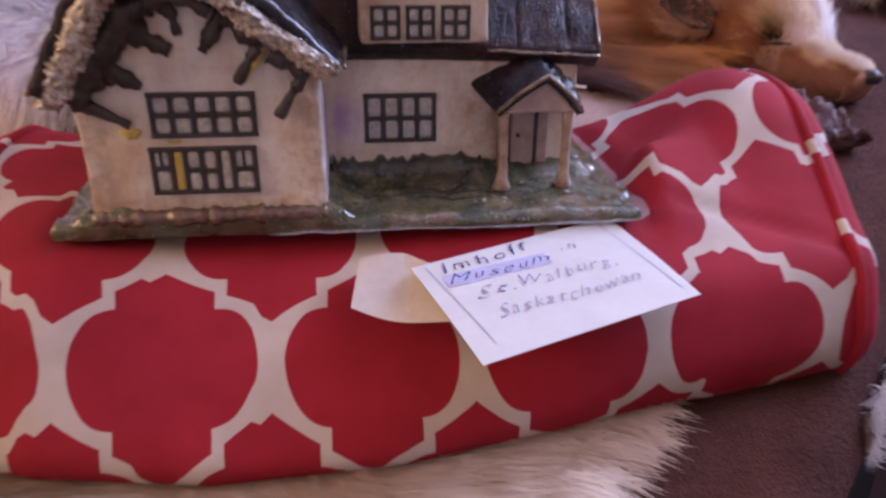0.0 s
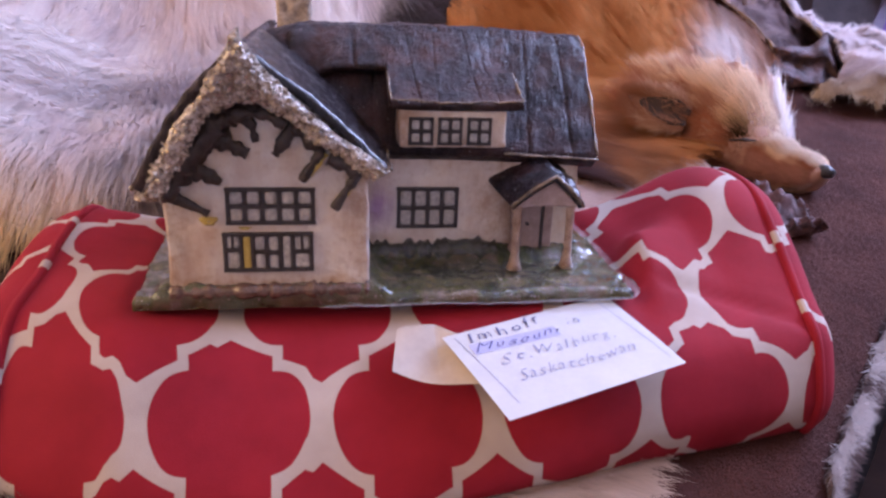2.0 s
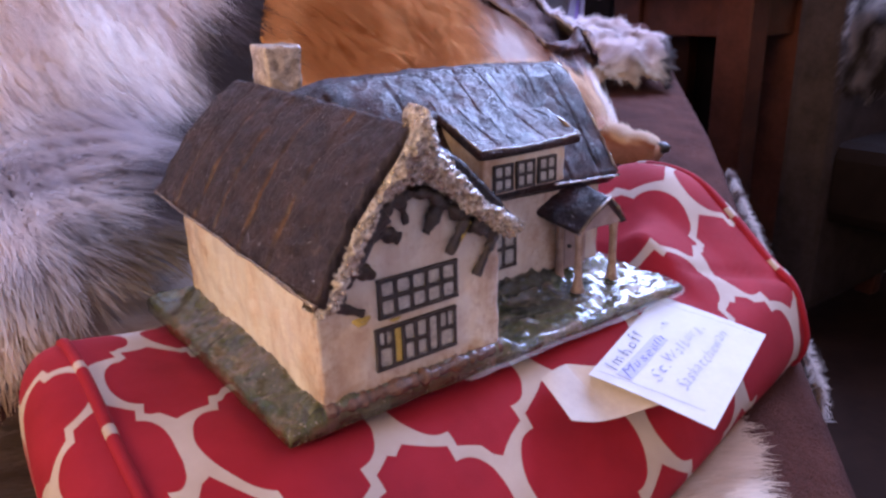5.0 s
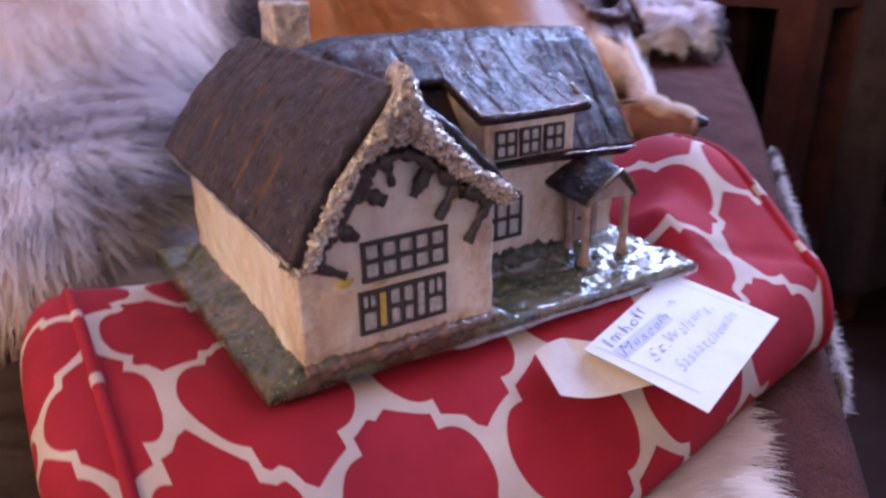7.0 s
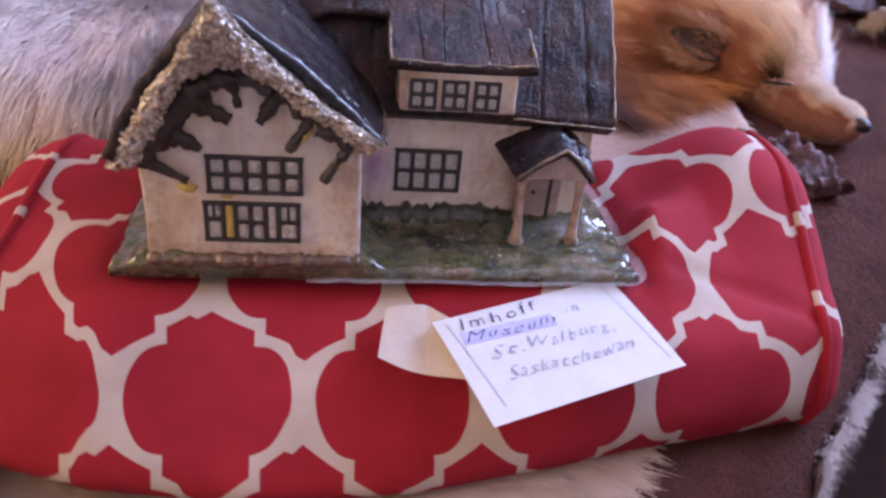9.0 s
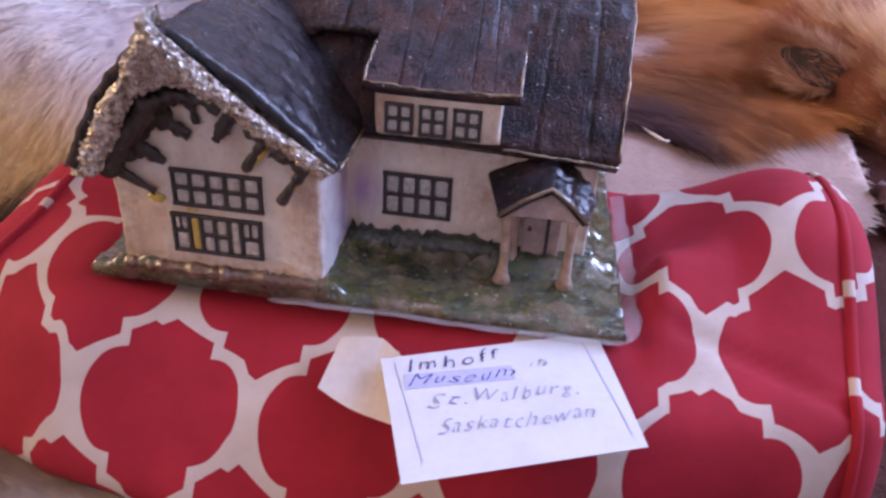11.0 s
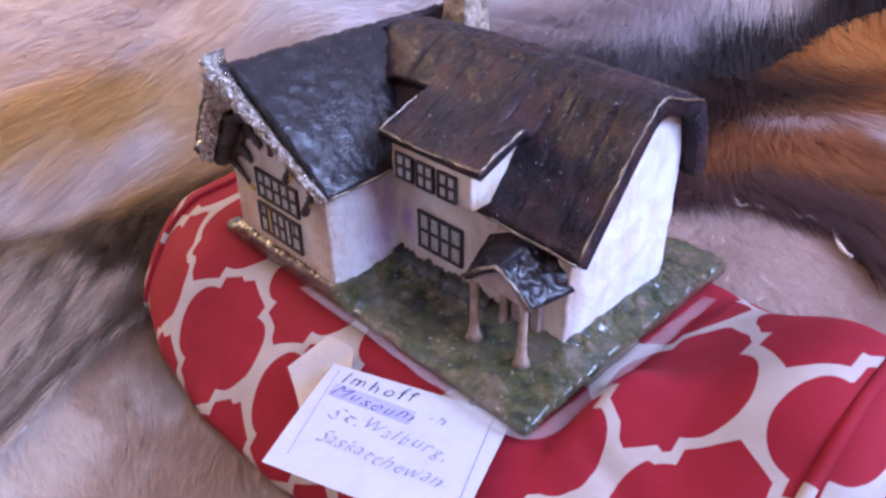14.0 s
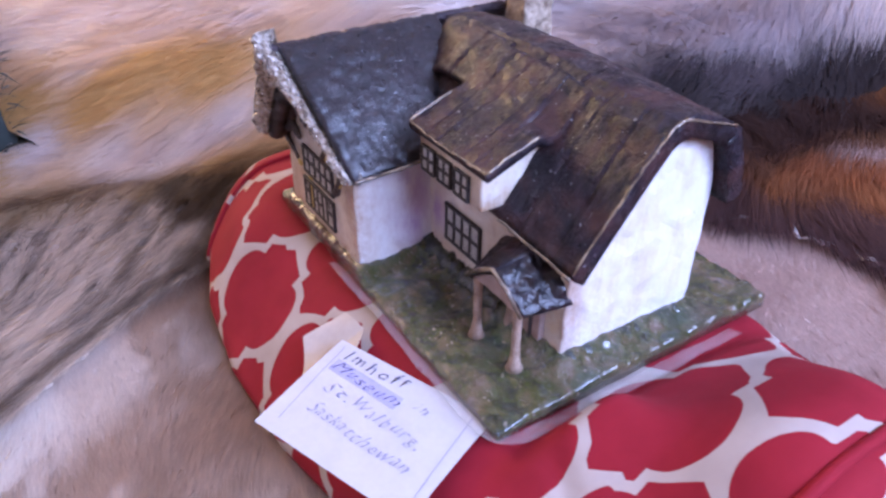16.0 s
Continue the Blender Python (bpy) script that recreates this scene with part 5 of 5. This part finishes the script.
def head_fur():
    rng = np.random.default_rng(7)
    n = 30000
    t, a = np.where(rng.uniform(0, 1, n) < 0.65, rng.uniform(0.0, 0.96, n), rng.uniform(0.6, 0.985, n)), rng.uniform(-0.9, math.pi + 0.9, n)
    roots = np.array([head_point(p, q) for p, q in zip(t, a)])
    out = roots - np.array([HEAD_A + (HEAD_B - HEAD_A) * p - Vector((0, 0, 0.012 * smooth01(0.6, 0.75, p))) for p in t])
    out /= np.linalg.norm(out, axis=1, keepdims=True)
    ahead = np.array((HEAD_B - HEAD_A).normalized())
    up = np.sin(a)
    tuft = value_noise(t * 0.21, a * 0.055, 0.016, 74)
    c = lerp3((0.36, 0.135, 0.075), (0.70, 0.47, 0.30), smooth01(0.50, 1.0, up + 0.55 * tuft))
    c = lerp3(c, c * 0 + (0.42, 0.20, 0.15), smooth01(0.62, 0.72, t) * smooth01(0.7, 0.4, up))
    c = lerp3(c, c * 0 + (0.52, 0.34, 0.28), smooth01(-0.35, -0.65, up) * smooth01(0.35, 0.55, t))
    ruff = smooth01(0.50, 0.58, t) * smooth01(0.78, 0.70, t) * smooth01(1.9, 2.4, a)
    c = lerp3(c, c * 0 + (0.82, 0.76, 0.72), 0.75 * ruff)
    c = lerp3(c, c * 0 + (0.62, 0.47, 0.36), smooth01(0.66, 0.74, t) * smooth01(0.7, 0.95, up))
    eye = np.exp(-(((t - 0.670) / 0.040) ** 2) - ((a - 0.60) / 0.40) ** 2) + np.exp(-(((t - 0.655) / 0.030) ** 2) - ((a - 3.0) / 0.22) ** 2)
    c = c * (1 - 0.93 * np.clip(eye * 1.3, 0, 1)[:, None]) * rng.uniform(0.82, 1.1, (n, 1))
    size = np.interp(t, (0, 0.45, 0.62, 0.75, 1), (0.036, 0.029, 0.019, 0.013, 0.007)) * (1 + 1.8 * ruff) * rng.uniform(0.7, 1.1, n)
    strands("head_fur", head, roots, -0.75 * ahead[None] + 0.5 * out, size, np.full(n, 0.0010), c, 105, 0.12, 0.014, face=out, messy=0.46)
    m = 4200
    v, edge = rng.uniform(0, 0.95, m), rng.choice((-1.0, 1.0), m)
    base, way = np.array(EAR[0]), np.array(EAR[1]) - np.array(EAR[0])
    front = np.array((-0.25, -0.85, 0.45)) / 0.994
    side = np.cross(way, front)
    side *= 0.020 / np.linalg.norm(side)
    wide = np.minimum(1.0, 0.55 + 1.6 * v) * (1 - v ** 2.2) ** 0.8 * edge * rng.uniform(0.55, 1.05, m)
    roots = base + way * v[:, None] + side * wide[:, None] + front * 0.006
    c = lerp3((0.34, 0.15, 0.08), (0.72, 0.52, 0.37), rng.uniform(0, 1, m) * smooth01(0.35, 0.9, np.abs(wide)))
    strands("ear_fur", head, roots, way[None] * 18 + side[None] * edge[:, None] * 14 + rng.normal(0, 0.40, (m, 3)), rng.uniform(0.008, 0.022, m), np.full(m, 0.0010), c, 106, 0.05, 0.006, face=np.tile(front, (m, 1)))


head_fur()


def jaw_flap():
    """A dark, stiff, crumpled flap below the chin."""
    def top(u, v):
        x, y = 0.466 + 0.040 * u, 0.188 + 0.050 * v - 0.018 * u
        z = float(seat_z(x, y)) + 0.016 + 0.014 * rough((x, y, 0), 0.016, 4) + 0.006 * rough((x, y, 0), 0.007, 2)
        return x, y, z
    return sheet(top, 40, 34, 0.012, lambda u, v, p: 0.003 * rough(p, 0.008))


M_FLAP = simple("dark_stiff_leather", (0.03, 0.012, 0.013), (0.13, 0.055, 0.055), 120, 0.75, 0.7, 200)
part("flap", jaw_flap(), M_FLAP, fox, "dark stiff leather flap under the head", smooth=True)


# far white pelt with dark edges
def far_dome(x, y):
    """1 in the middle of the far pelt, 0 along its outline."""
    return 1 - ((x - 0.805) / 0.175) ** 2 - ((y - 0.595) / 0.150) ** 2


def far_in(x, y):
    wav = 0.12 * value_noise(x, y, 0.05, 81) + 0.08 * value_noise(x, y, 0.02, 84)
    return ((far_dome(x, y) + wav > 0) & ((y < 0.53) | (x > fox_far(y) + 0.02)) & (((x - 0.690) / 0.062) ** 2 + ((y - 0.540) / 0.055) ** 2 > 1)).astype(float) * (edge_gap(x, y) > 0.012)


def far_h(x, y):
    curls = 0.010 * value_noise(x, y, 0.035, 85) + 0.006 * value_noise(x, y, 0.016, 86)
    return under(x, y, 0.010) + 0.055 * np.sqrt(np.clip(far_dome(x, y), 0, 1)) + curls * smooth01(0.0, 0.3, far_dome(x, y))


def far_colour(x, y, rng):
    dark = 0.9 * smooth01(0.036, 0.018, edge_gap(x, y) + 0.008 * value_noise(x, y, 0.015, 83)) + 0.8 * smooth01(0.02, -0.05, far_dome(x, y)) * smooth01(0.53, 0.49, y)
    c = lerp3((0.48, 0.37, 0.36), (0.68, 0.57, 0.56), smooth01(-0.5, 0.5, value_noise(x, y, 0.035, 82) + 0.5 * value_noise(x, y, 0.012, 87)))
    c = lerp3(c, c * 0 + (0.50, 0.38, 0.24), 0.75 * smooth01(0.45, 0.12, far_dome(x, y)) * smooth01(0.56, 0.48, y))
    return lerp3(c, c * 0 + (0.030, 0.018, 0.020), np.clip(dark, 0, 0.97)) * rng.uniform(0.85, 1.1, (len(x), 1))


far = pelt("white_pelt", "white curly pelt with dark edges on the sofa", (0.60, 1.02, 0.42, 0.78), far_in, far_h,
           46000, lambda x, y: (0.5 + 0.9 * value_noise(x, y, 0.03, 13), -0.5 + 0.9 * value_noise(x, y, 0.03, 14)), 0.016, 0.0009, far_colour, 106, 0.60, 0.006, messy=0.6)


def dark_flap():
    """A stiff, folded piece of dark hide that stands up from the white pelt."""
    def top(u, v):
        x, y = 0.640 + 0.125 * u, 0.496 + 0.020 * u
        peak = 0.70 + 0.30 * math.exp(-((u - 0.62) / 0.12) ** 2) - 0.55 * smooth01(0.72, 1.0, u)
        z = float(seat_z(x, y)) + 0.010 + 0.070 * v * peak
        back = 0.045 * v + 0.010 * math.sin(11 * v + 6 * u) + 0.007 * rough((x, y, z), 0.014, 3)
        return x + 0.45 * back, y + 0.80 * back, z
    return sheet(top, 44, 36, 0.006, lambda u, v, p: 0.003 * rough(p, 0.008), (-0.4, -0.8, 0.3))


M_DARK_HIDE = simple("purple_brown_hide", (0.010, 0.005, 0.007), (0.12, 0.062, 0.066), 55, 0.8, 0.8, 160)
part("hide_flap", dark_flap(), M_DARK_HIDE, far, "dark purple-brown folded hide flap", smooth=True)


# brown and grey pelt on the backrest behind it
def brown_in(x, y):
    wav = 0.02 * value_noise(x, y, 0.04, 91)
    right = np.interp(y, (0.54, 0.60, 0.70, 1.0), (0.705, 0.745, 0.77, 0.79))
    return ((x > fox_far(y) - 0.005 + 0.3 * wav) & (x < right + wav) & (y > 0.545) & (y < 0.98)).astype(float)


def brown_h(x, y):
    return under(x, y, 0.014) + 0.085 * smooth01(0.57, 0.67, y) * np.exp(-((x - 0.705) / 0.055) ** 2) + 0.012 * value_noise(x, y, 0.05, 93)


def brown_colour(x, y, rng):
    t = smooth01(-0.4, 0.5, value_noise(x, y, 0.05, 92) + 0.5 * value_noise(x, y, 0.018, 94))
    c = lerp3((0.095, 0.052, 0.052), (0.27, 0.175, 0.17), t)
    pale = np.maximum(smooth01(0.045, 0.005, x - fox_far(y)), 0.8 * smooth01(0.71, 0.75, x))
    return lerp3(c, c * 0 + (0.44, 0.33, 0.32), 0.65 * pale) * rng.uniform(0.8, 1.12, (len(x), 1))


pelt("brown_pelt", "brown and pale grey pelt heaped over the sofa's back", (0.25, 0.85, 0.54, 0.98), brown_in, brown_h,
     40000, lambda x, y: (0.5 + 0.8 * value_noise(x, y, 0.05, 15), -0.7 + 0.7 * value_noise(x, y, 0.05, 16)), 0.030, 0.0011, brown_colour, 107, 0.7, 0.012, messy=0.7)


# white strip that hangs over the front edge
def strip():
    ob = thing("fur_strip", (0.50, 0.06, -0.10), "narrow white fur trim along the sofa's front edge", "fur strip")

    def edge(s, t):
        x = 0.375 + 0.27 * s + 0.012 + 0.004 * t
        y = 0.98 * (0.375 + 0.27 * s - 0.40) - 0.016 - 0.004 * t
        return x, y, seat_z(x, y) - 0.006 - 0.030 * t
    rng = np.random.default_rng(5)
    n = 9000
    s, t = rng.uniform(0, 1, n), rng.uniform(0, 1, n)
    root = np.stack(edge(s, t), 1)
    way = np.tile((0.10, -0.25, -0.6), (n, 1)) + rng.normal(0, 0.45, (n, 3))
    c = lerp3((0.16, 0.10, 0.09), (0.62, 0.52, 0.48), smooth01(-0.35, 0.15, value_noise(s * 0.27, t * 0.03, 0.016, 99)))
    strands("fur", ob, root, way, np.full(n, 0.010), np.full(n, 0.0010), c, 108, 0.1, 0.012, face=(0.6, -0.6, 0.5))
    part("hide", sheet(lambda u, v: tuple(float(q) for q in edge(u, 0.25 + 0.6 * v)), 40, 6, 0.003, None, (0.6, -0.6, 0.3)), M_HIDE, ob, smooth=True)


strip()

# ---- the card with its writing ----
CARD_L, CARD_R, CARD_B = Vector((0.1566, -0.0268, -0.0066)), Vector((0.2780, -0.0538, -0.0114)), Vector((0.1788, -0.0884, -0.0178))
CARD_X = (CARD_R - CARD_B).normalized()
CARD_Y = (CARD_L - CARD_B).normalized()
CARD_W, CARD_H = (CARD_R - CARD_B).length, (CARD_L - CARD_B).length


def card_place(u, v, lift=0.0):
    """A place on the card: u metres along its top edge, v metres down from it."""
    n = CARD_X.cross(CARD_Y).normalized()
    bow = 0.0014 * math.sin(math.pi * min(max(v / CARD_H, 0), 1)) * 0.5
    return CARD_L + CARD_X * u - CARD_Y * v + n * (lift + bow)


card = thing("name_card", CARD_L, "white card with handwriting in blue ink, tucked under the model cottage", "card")
part("sheet", sheet(lambda u, v: card_place(CARD_W * v, CARD_H * u), 12, 12, 0.0004), M_CARD, card)


def words(text, u, v, width, height, material, lean=0.3, thin=-0.006, rise=0.0, loose=1.3):
    """Lettering laid on the card: its lower left corner at u, v, fitted to a width."""
    curve = bpy.data.curves.new("words", "FONT")
    curve.body, curve.size, curve.shear, curve.offset, curve.extrude = text, 1.0, lean, thin, 0.0
    curve.resolution_u, curve.space_character = 2, loose
    probe = bpy.data.objects.new("probe", curve)
    scene.collection.objects.link(probe)
    bpy.context.view_layer.update()
    mesh = bpy.data.meshes.new_from_object(probe.evaluated_get(bpy.context.evaluated_depsgraph_get()))
    bpy.data.objects.remove(probe)
    co = np.zeros(len(mesh.vertices) * 3)
    mesh.vertices.foreach_get("co", co)
    co = co.reshape(-1, 3)
    lo, hi = co[:, 0].min(), co[:, 0].max()
    for k, (x, y, z) in enumerate(co):
        s = (x - lo) / (hi - lo)
        wob = 0.0007 * math.sin(9 * s + len(text)) + 0.0004 * math.sin(23 * s) + rise * s
        tall = 1 + 0.06 * math.sin(17 * s + len(text))
        mesh.vertices[k].co = card_place(u + width * s + 0.0004 * math.sin(31 * s) + 0.0006 * y * math.sin(13 * s), v - height * tall * y - wob, 0.0005)
    mesh.materials.clear()
    mesh.materials.append(material)
    ob = new("lettering", mesh)
    return adopt(ob, card)


words("Imhoff", 0.0115, 0.0108, 0.0440, 0.0105, M_INK, 0.20, -0.009, 0.0004, 1.5)
words("Museum", 0.0100, 0.0190, 0.0500, 0.0088, M_INK, 0.50, -0.017, -0.0024, 1.15)
words("in", 0.0670, 0.0172, 0.0090, 0.0085, M_INK_PALE, 0.40, -0.008)
words("St.", 0.0165, 0.0325, 0.0180, 0.0105, M_INK_PALE, 0.5, -0.015)
words("Walburg,", 0.0388, 0.0328, 0.0460, 0.0105, M_INK_PALE, 0.45, -0.015, -0.0022)
words("Saskatchewan", 0.0190, 0.0465, 0.0700, 0.0104, M_INK_PALE, 0.5, -0.015, -0.0028, 1.15)


def stroke(a, b, width, material, lift=0.0002, name="ruled_line"):
    (u0, v0), (u1, v1) = a, b
    d = Vector((u1 - u0, v1 - v0)).normalized()
    nx, ny = -d.y * width / 2, d.x * width / 2
    pts = [card_place(u0 + (u1 - u0) * k / 10 + s * nx, v0 + (v1 - v0) * k / 10 + s * ny, lift) for k in range(11) for s in (-1, 1)]
    return part(name, (pts, [], [(2 * k, 2 * k + 1, 2 * k + 3, 2 * k + 2) for k in range(10)]), material, card)


stroke((0.0058, 0.0030), (0.0100, 0.0585), 0.0004, M_INK_PALE)
stroke((0.0965, 0.0040), (0.1005, 0.0600), 0.0004, M_INK_PALE)
stroke((0.0090, 0.0160), (0.0590, 0.0185), 0.0085, M_MARKER, 0.0003, "marker_band")


# ---- a cream paper slip below the card ----
def slip_top(u, v):
    a = mix((0.1346, -0.0142, -0.0070), (0.1303, -0.0408, -0.0172), v)
    b = mix((0.1700, -0.0110, -0.0055), (0.1725, -0.0610, -0.0158), v)
    x, y, z = mix(a, b, u)
    sag = math.sin(math.pi * u) * v
    return x, y + 0.0015 * sag - 0.036 * max(u - 0.58, 0.0) * (1 - v), z - 0.0030 * sag - 0.0008 * math.sin(math.pi * v) + 0.0012 * math.sin(5 * u + 3 * v)


solid("paper_slip", sheet(lambda u, v: slip_top(1 - u, v), 16, 16, 0.0004), M_SLIP, "curled cream paper slip under the name card", "paper")

# ---- things beyond the sofa, in the shade ----
def wooden_table():
    ob = thing("wooden_table", (1.58, 0.90, FLOOR_Z), "red-brown wooden table in deep shade", "table")
    part("top", box(1.42, 1.74, 0.68, 1.12, 0.152, 0.186, 0.005), M_CAB, ob)
    for x in (1.45, 1.66):
        for y in (0.708, 1.020):
            part("leg", box(x, x + 0.07, y, y + 0.086, FLOOR_Z, 0.152, 0.004), M_CAB, ob)
    part("rail", box(1.462, 1.500, 0.794, 1.020, 0.0615, 0.152, 0.003), M_CAB, ob)
    part("rail", box(1.52, 1.66, 0.725, 0.770, 0.0615, 0.152, 0.003), M_CAB, ob)
    # Added near-black boards put the dark behind and under the table.
    part("upstand", box(1.715, 1.745, 0.60, 1.12, 0.188, 0.62, 0.004), M_BLACK, ob, "added near-black board that keeps the wall behind dark")
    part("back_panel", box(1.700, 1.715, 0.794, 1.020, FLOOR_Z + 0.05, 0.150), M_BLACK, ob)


# Added cupboard of assumed form; its near-black colour carries the corner's shade.
def added_cupboard():
    ob = thing("cupboard", (1.62, 1.75, FLOOR_Z), "added nearly black cupboard that keeps the far corner dark", "cupboard")
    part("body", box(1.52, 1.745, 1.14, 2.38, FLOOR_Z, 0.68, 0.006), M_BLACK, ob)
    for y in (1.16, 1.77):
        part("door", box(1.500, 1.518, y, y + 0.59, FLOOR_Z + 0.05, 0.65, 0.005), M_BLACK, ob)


wooden_table()
added_cupboard()


def hanging_fur(name, y0, y1, z0, z1, seed, n):
    ob = thing(name, (1.215, (y0 + y1) / 2, z0), "mottled pale fur hanging in the shade beside the table", "fur")
    rng = np.random.default_rng(seed)
    s, t = rng.uniform(0, 1, n), rng.uniform(0, 1, n)
    root = np.stack([1.212 + 0 * s, y0 + (y1 - y0) * s, z0 + (z1 - z0) * t], 1)
    c = lerp3((0.035, 0.025, 0.022), (0.27, 0.215, 0.195), smooth01(-0.2, 0.6, value_noise(s * 0.3, t * 0.3, 0.05, seed) + 0.4 * value_noise(s * 0.3, t * 0.3, 0.015, seed + 2)))
    strands("fur", ob, root, np.tile((-0.3, 0.15, -0.6), (n, 1)), np.full(n, 0.045), np.full(n, 0.0022), c, seed + 1, 0.2, 0.02)
    part("hide", box(1.214, 1.222, y0, y1, z0, z1, 0.002), M_HIDE, ob)


def dark_chair():
    ob = thing("armchair", (1.45, 0.18, FLOOR_Z), "dark brown armchair in deep shade", "armchair")
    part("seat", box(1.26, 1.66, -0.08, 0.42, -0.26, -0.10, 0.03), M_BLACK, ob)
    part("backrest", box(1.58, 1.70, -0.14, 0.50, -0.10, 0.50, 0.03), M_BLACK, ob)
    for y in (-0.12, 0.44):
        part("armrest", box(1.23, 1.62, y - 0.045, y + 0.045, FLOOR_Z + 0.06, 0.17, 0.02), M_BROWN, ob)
    for x in (1.26, 1.58):
        for y in (-0.14, 0.42):
            part("foot", box(x, x + 0.04, y, y + 0.04, FLOOR_Z, FLOOR_Z + 0.06, 0.004), M_CAB, ob)


dark_chair()
hanging_fur("fur_throw", 0.285, 0.365, 0.02, 0.17, 21, 3500)
hanging_fur("fur_throw", 0.185, 0.245, -0.16, -0.02, 23, 2000)


def cloth_heap():
    """A box on the sofa's seat and the folded cloth that lies on it."""
    zb = float(seat_z(1.04, 0.94)) + 0.002
    board = thing("printed_box", (1.05, 0.98, zb), "dark grey box with slanting white and purple stripes on the sofa", "box")
    part("body", box(0.945, 1.125, 0.90, 1.06, zb, zb + 0.082, 0.003), M_GREY, board)
    for x, w, paint, label in ((1.062, 0.024, M_LILAC, "lilac-white slanting stripe"), (1.090, 0.010, M_PURPLE, "purple slanting stripe"), (1.104, 0.012, M_LILAC, "lilac-white slanting stripe")):
        lean = 0.020 if x < 1.08 else 0.006
        part("stripe", prism([(x, zb + 0.003), (x + w, zb + 0.003), (x + w + lean, zb + 0.079), (x + lean, zb + 0.079)], "y", 0.8970, 0.9005), paint, board, label)

    def top(u, v):
        x, y = 0.935 + 0.235 * u, 0.888 + 0.20 * v
        fold = 0.010 * math.sin(16 * v + 3 * u) + 0.006 * math.sin(15 * u + 5 * v) + 0.004 * rough((x, y, 0), 0.03, 3)
        return x + 0.3 * fold, y, zb + 0.086 + 0.075 * v + 1.4 * abs(fold) - 0.022 * smooth01(0.80, 1.0, u)
    solid("folded_cloth", sheet(top, 40, 34, 0.016), M_PINK, "faded pink folded cloth lying on a box", "cloth", smooth=True)


cloth_heap()


def green_pillow():
    ob = thing("throw_pillow", (-0.60, -0.40, -0.05), "dark grey-green shaggy pillow at the end of the sofa", "pillow")

    def top(u, v):
        a, b = 2 * u - 1, 2 * v - 1
        puff = max((1 - abs(a) ** 4) * (1 - abs(b) ** 4), 0.0)
        x, y = -0.600 + 0.24 * a, -0.395 + 0.25 * b
        return x, y, float(white_h(x, y)) + 0.03 + 0.13 * puff ** 0.45
    part("cover", sheet(top, 30, 30, 0.05), M_GREEN, ob, smooth=True)
    rng = np.random.default_rng(31)
    n = 9000
    uv = rng.uniform(0.0, 1.0, (n, 2))
    root = np.array([top(u, v) for u, v in uv])
    out = np.stack([2 * uv[:, 0] - 1, 2 * uv[:, 1] - 1, np.full(n, 0.7)], 1)
    c = lerp3((0.020, 0.030, 0.030), (0.085, 0.115, 0.110), smooth01(-0.3, 0.6, value_noise(root[:, 0], root[:, 1], 0.03, 33)))
    strands("shag", ob, root, 0.5 * out + rng.normal(0, 0.3, (n, 3)), rng.uniform(0.014, 0.030, n), np.full(n, 0.0018), c, 34, 0.2, 0.016, face=out)


green_pillow()
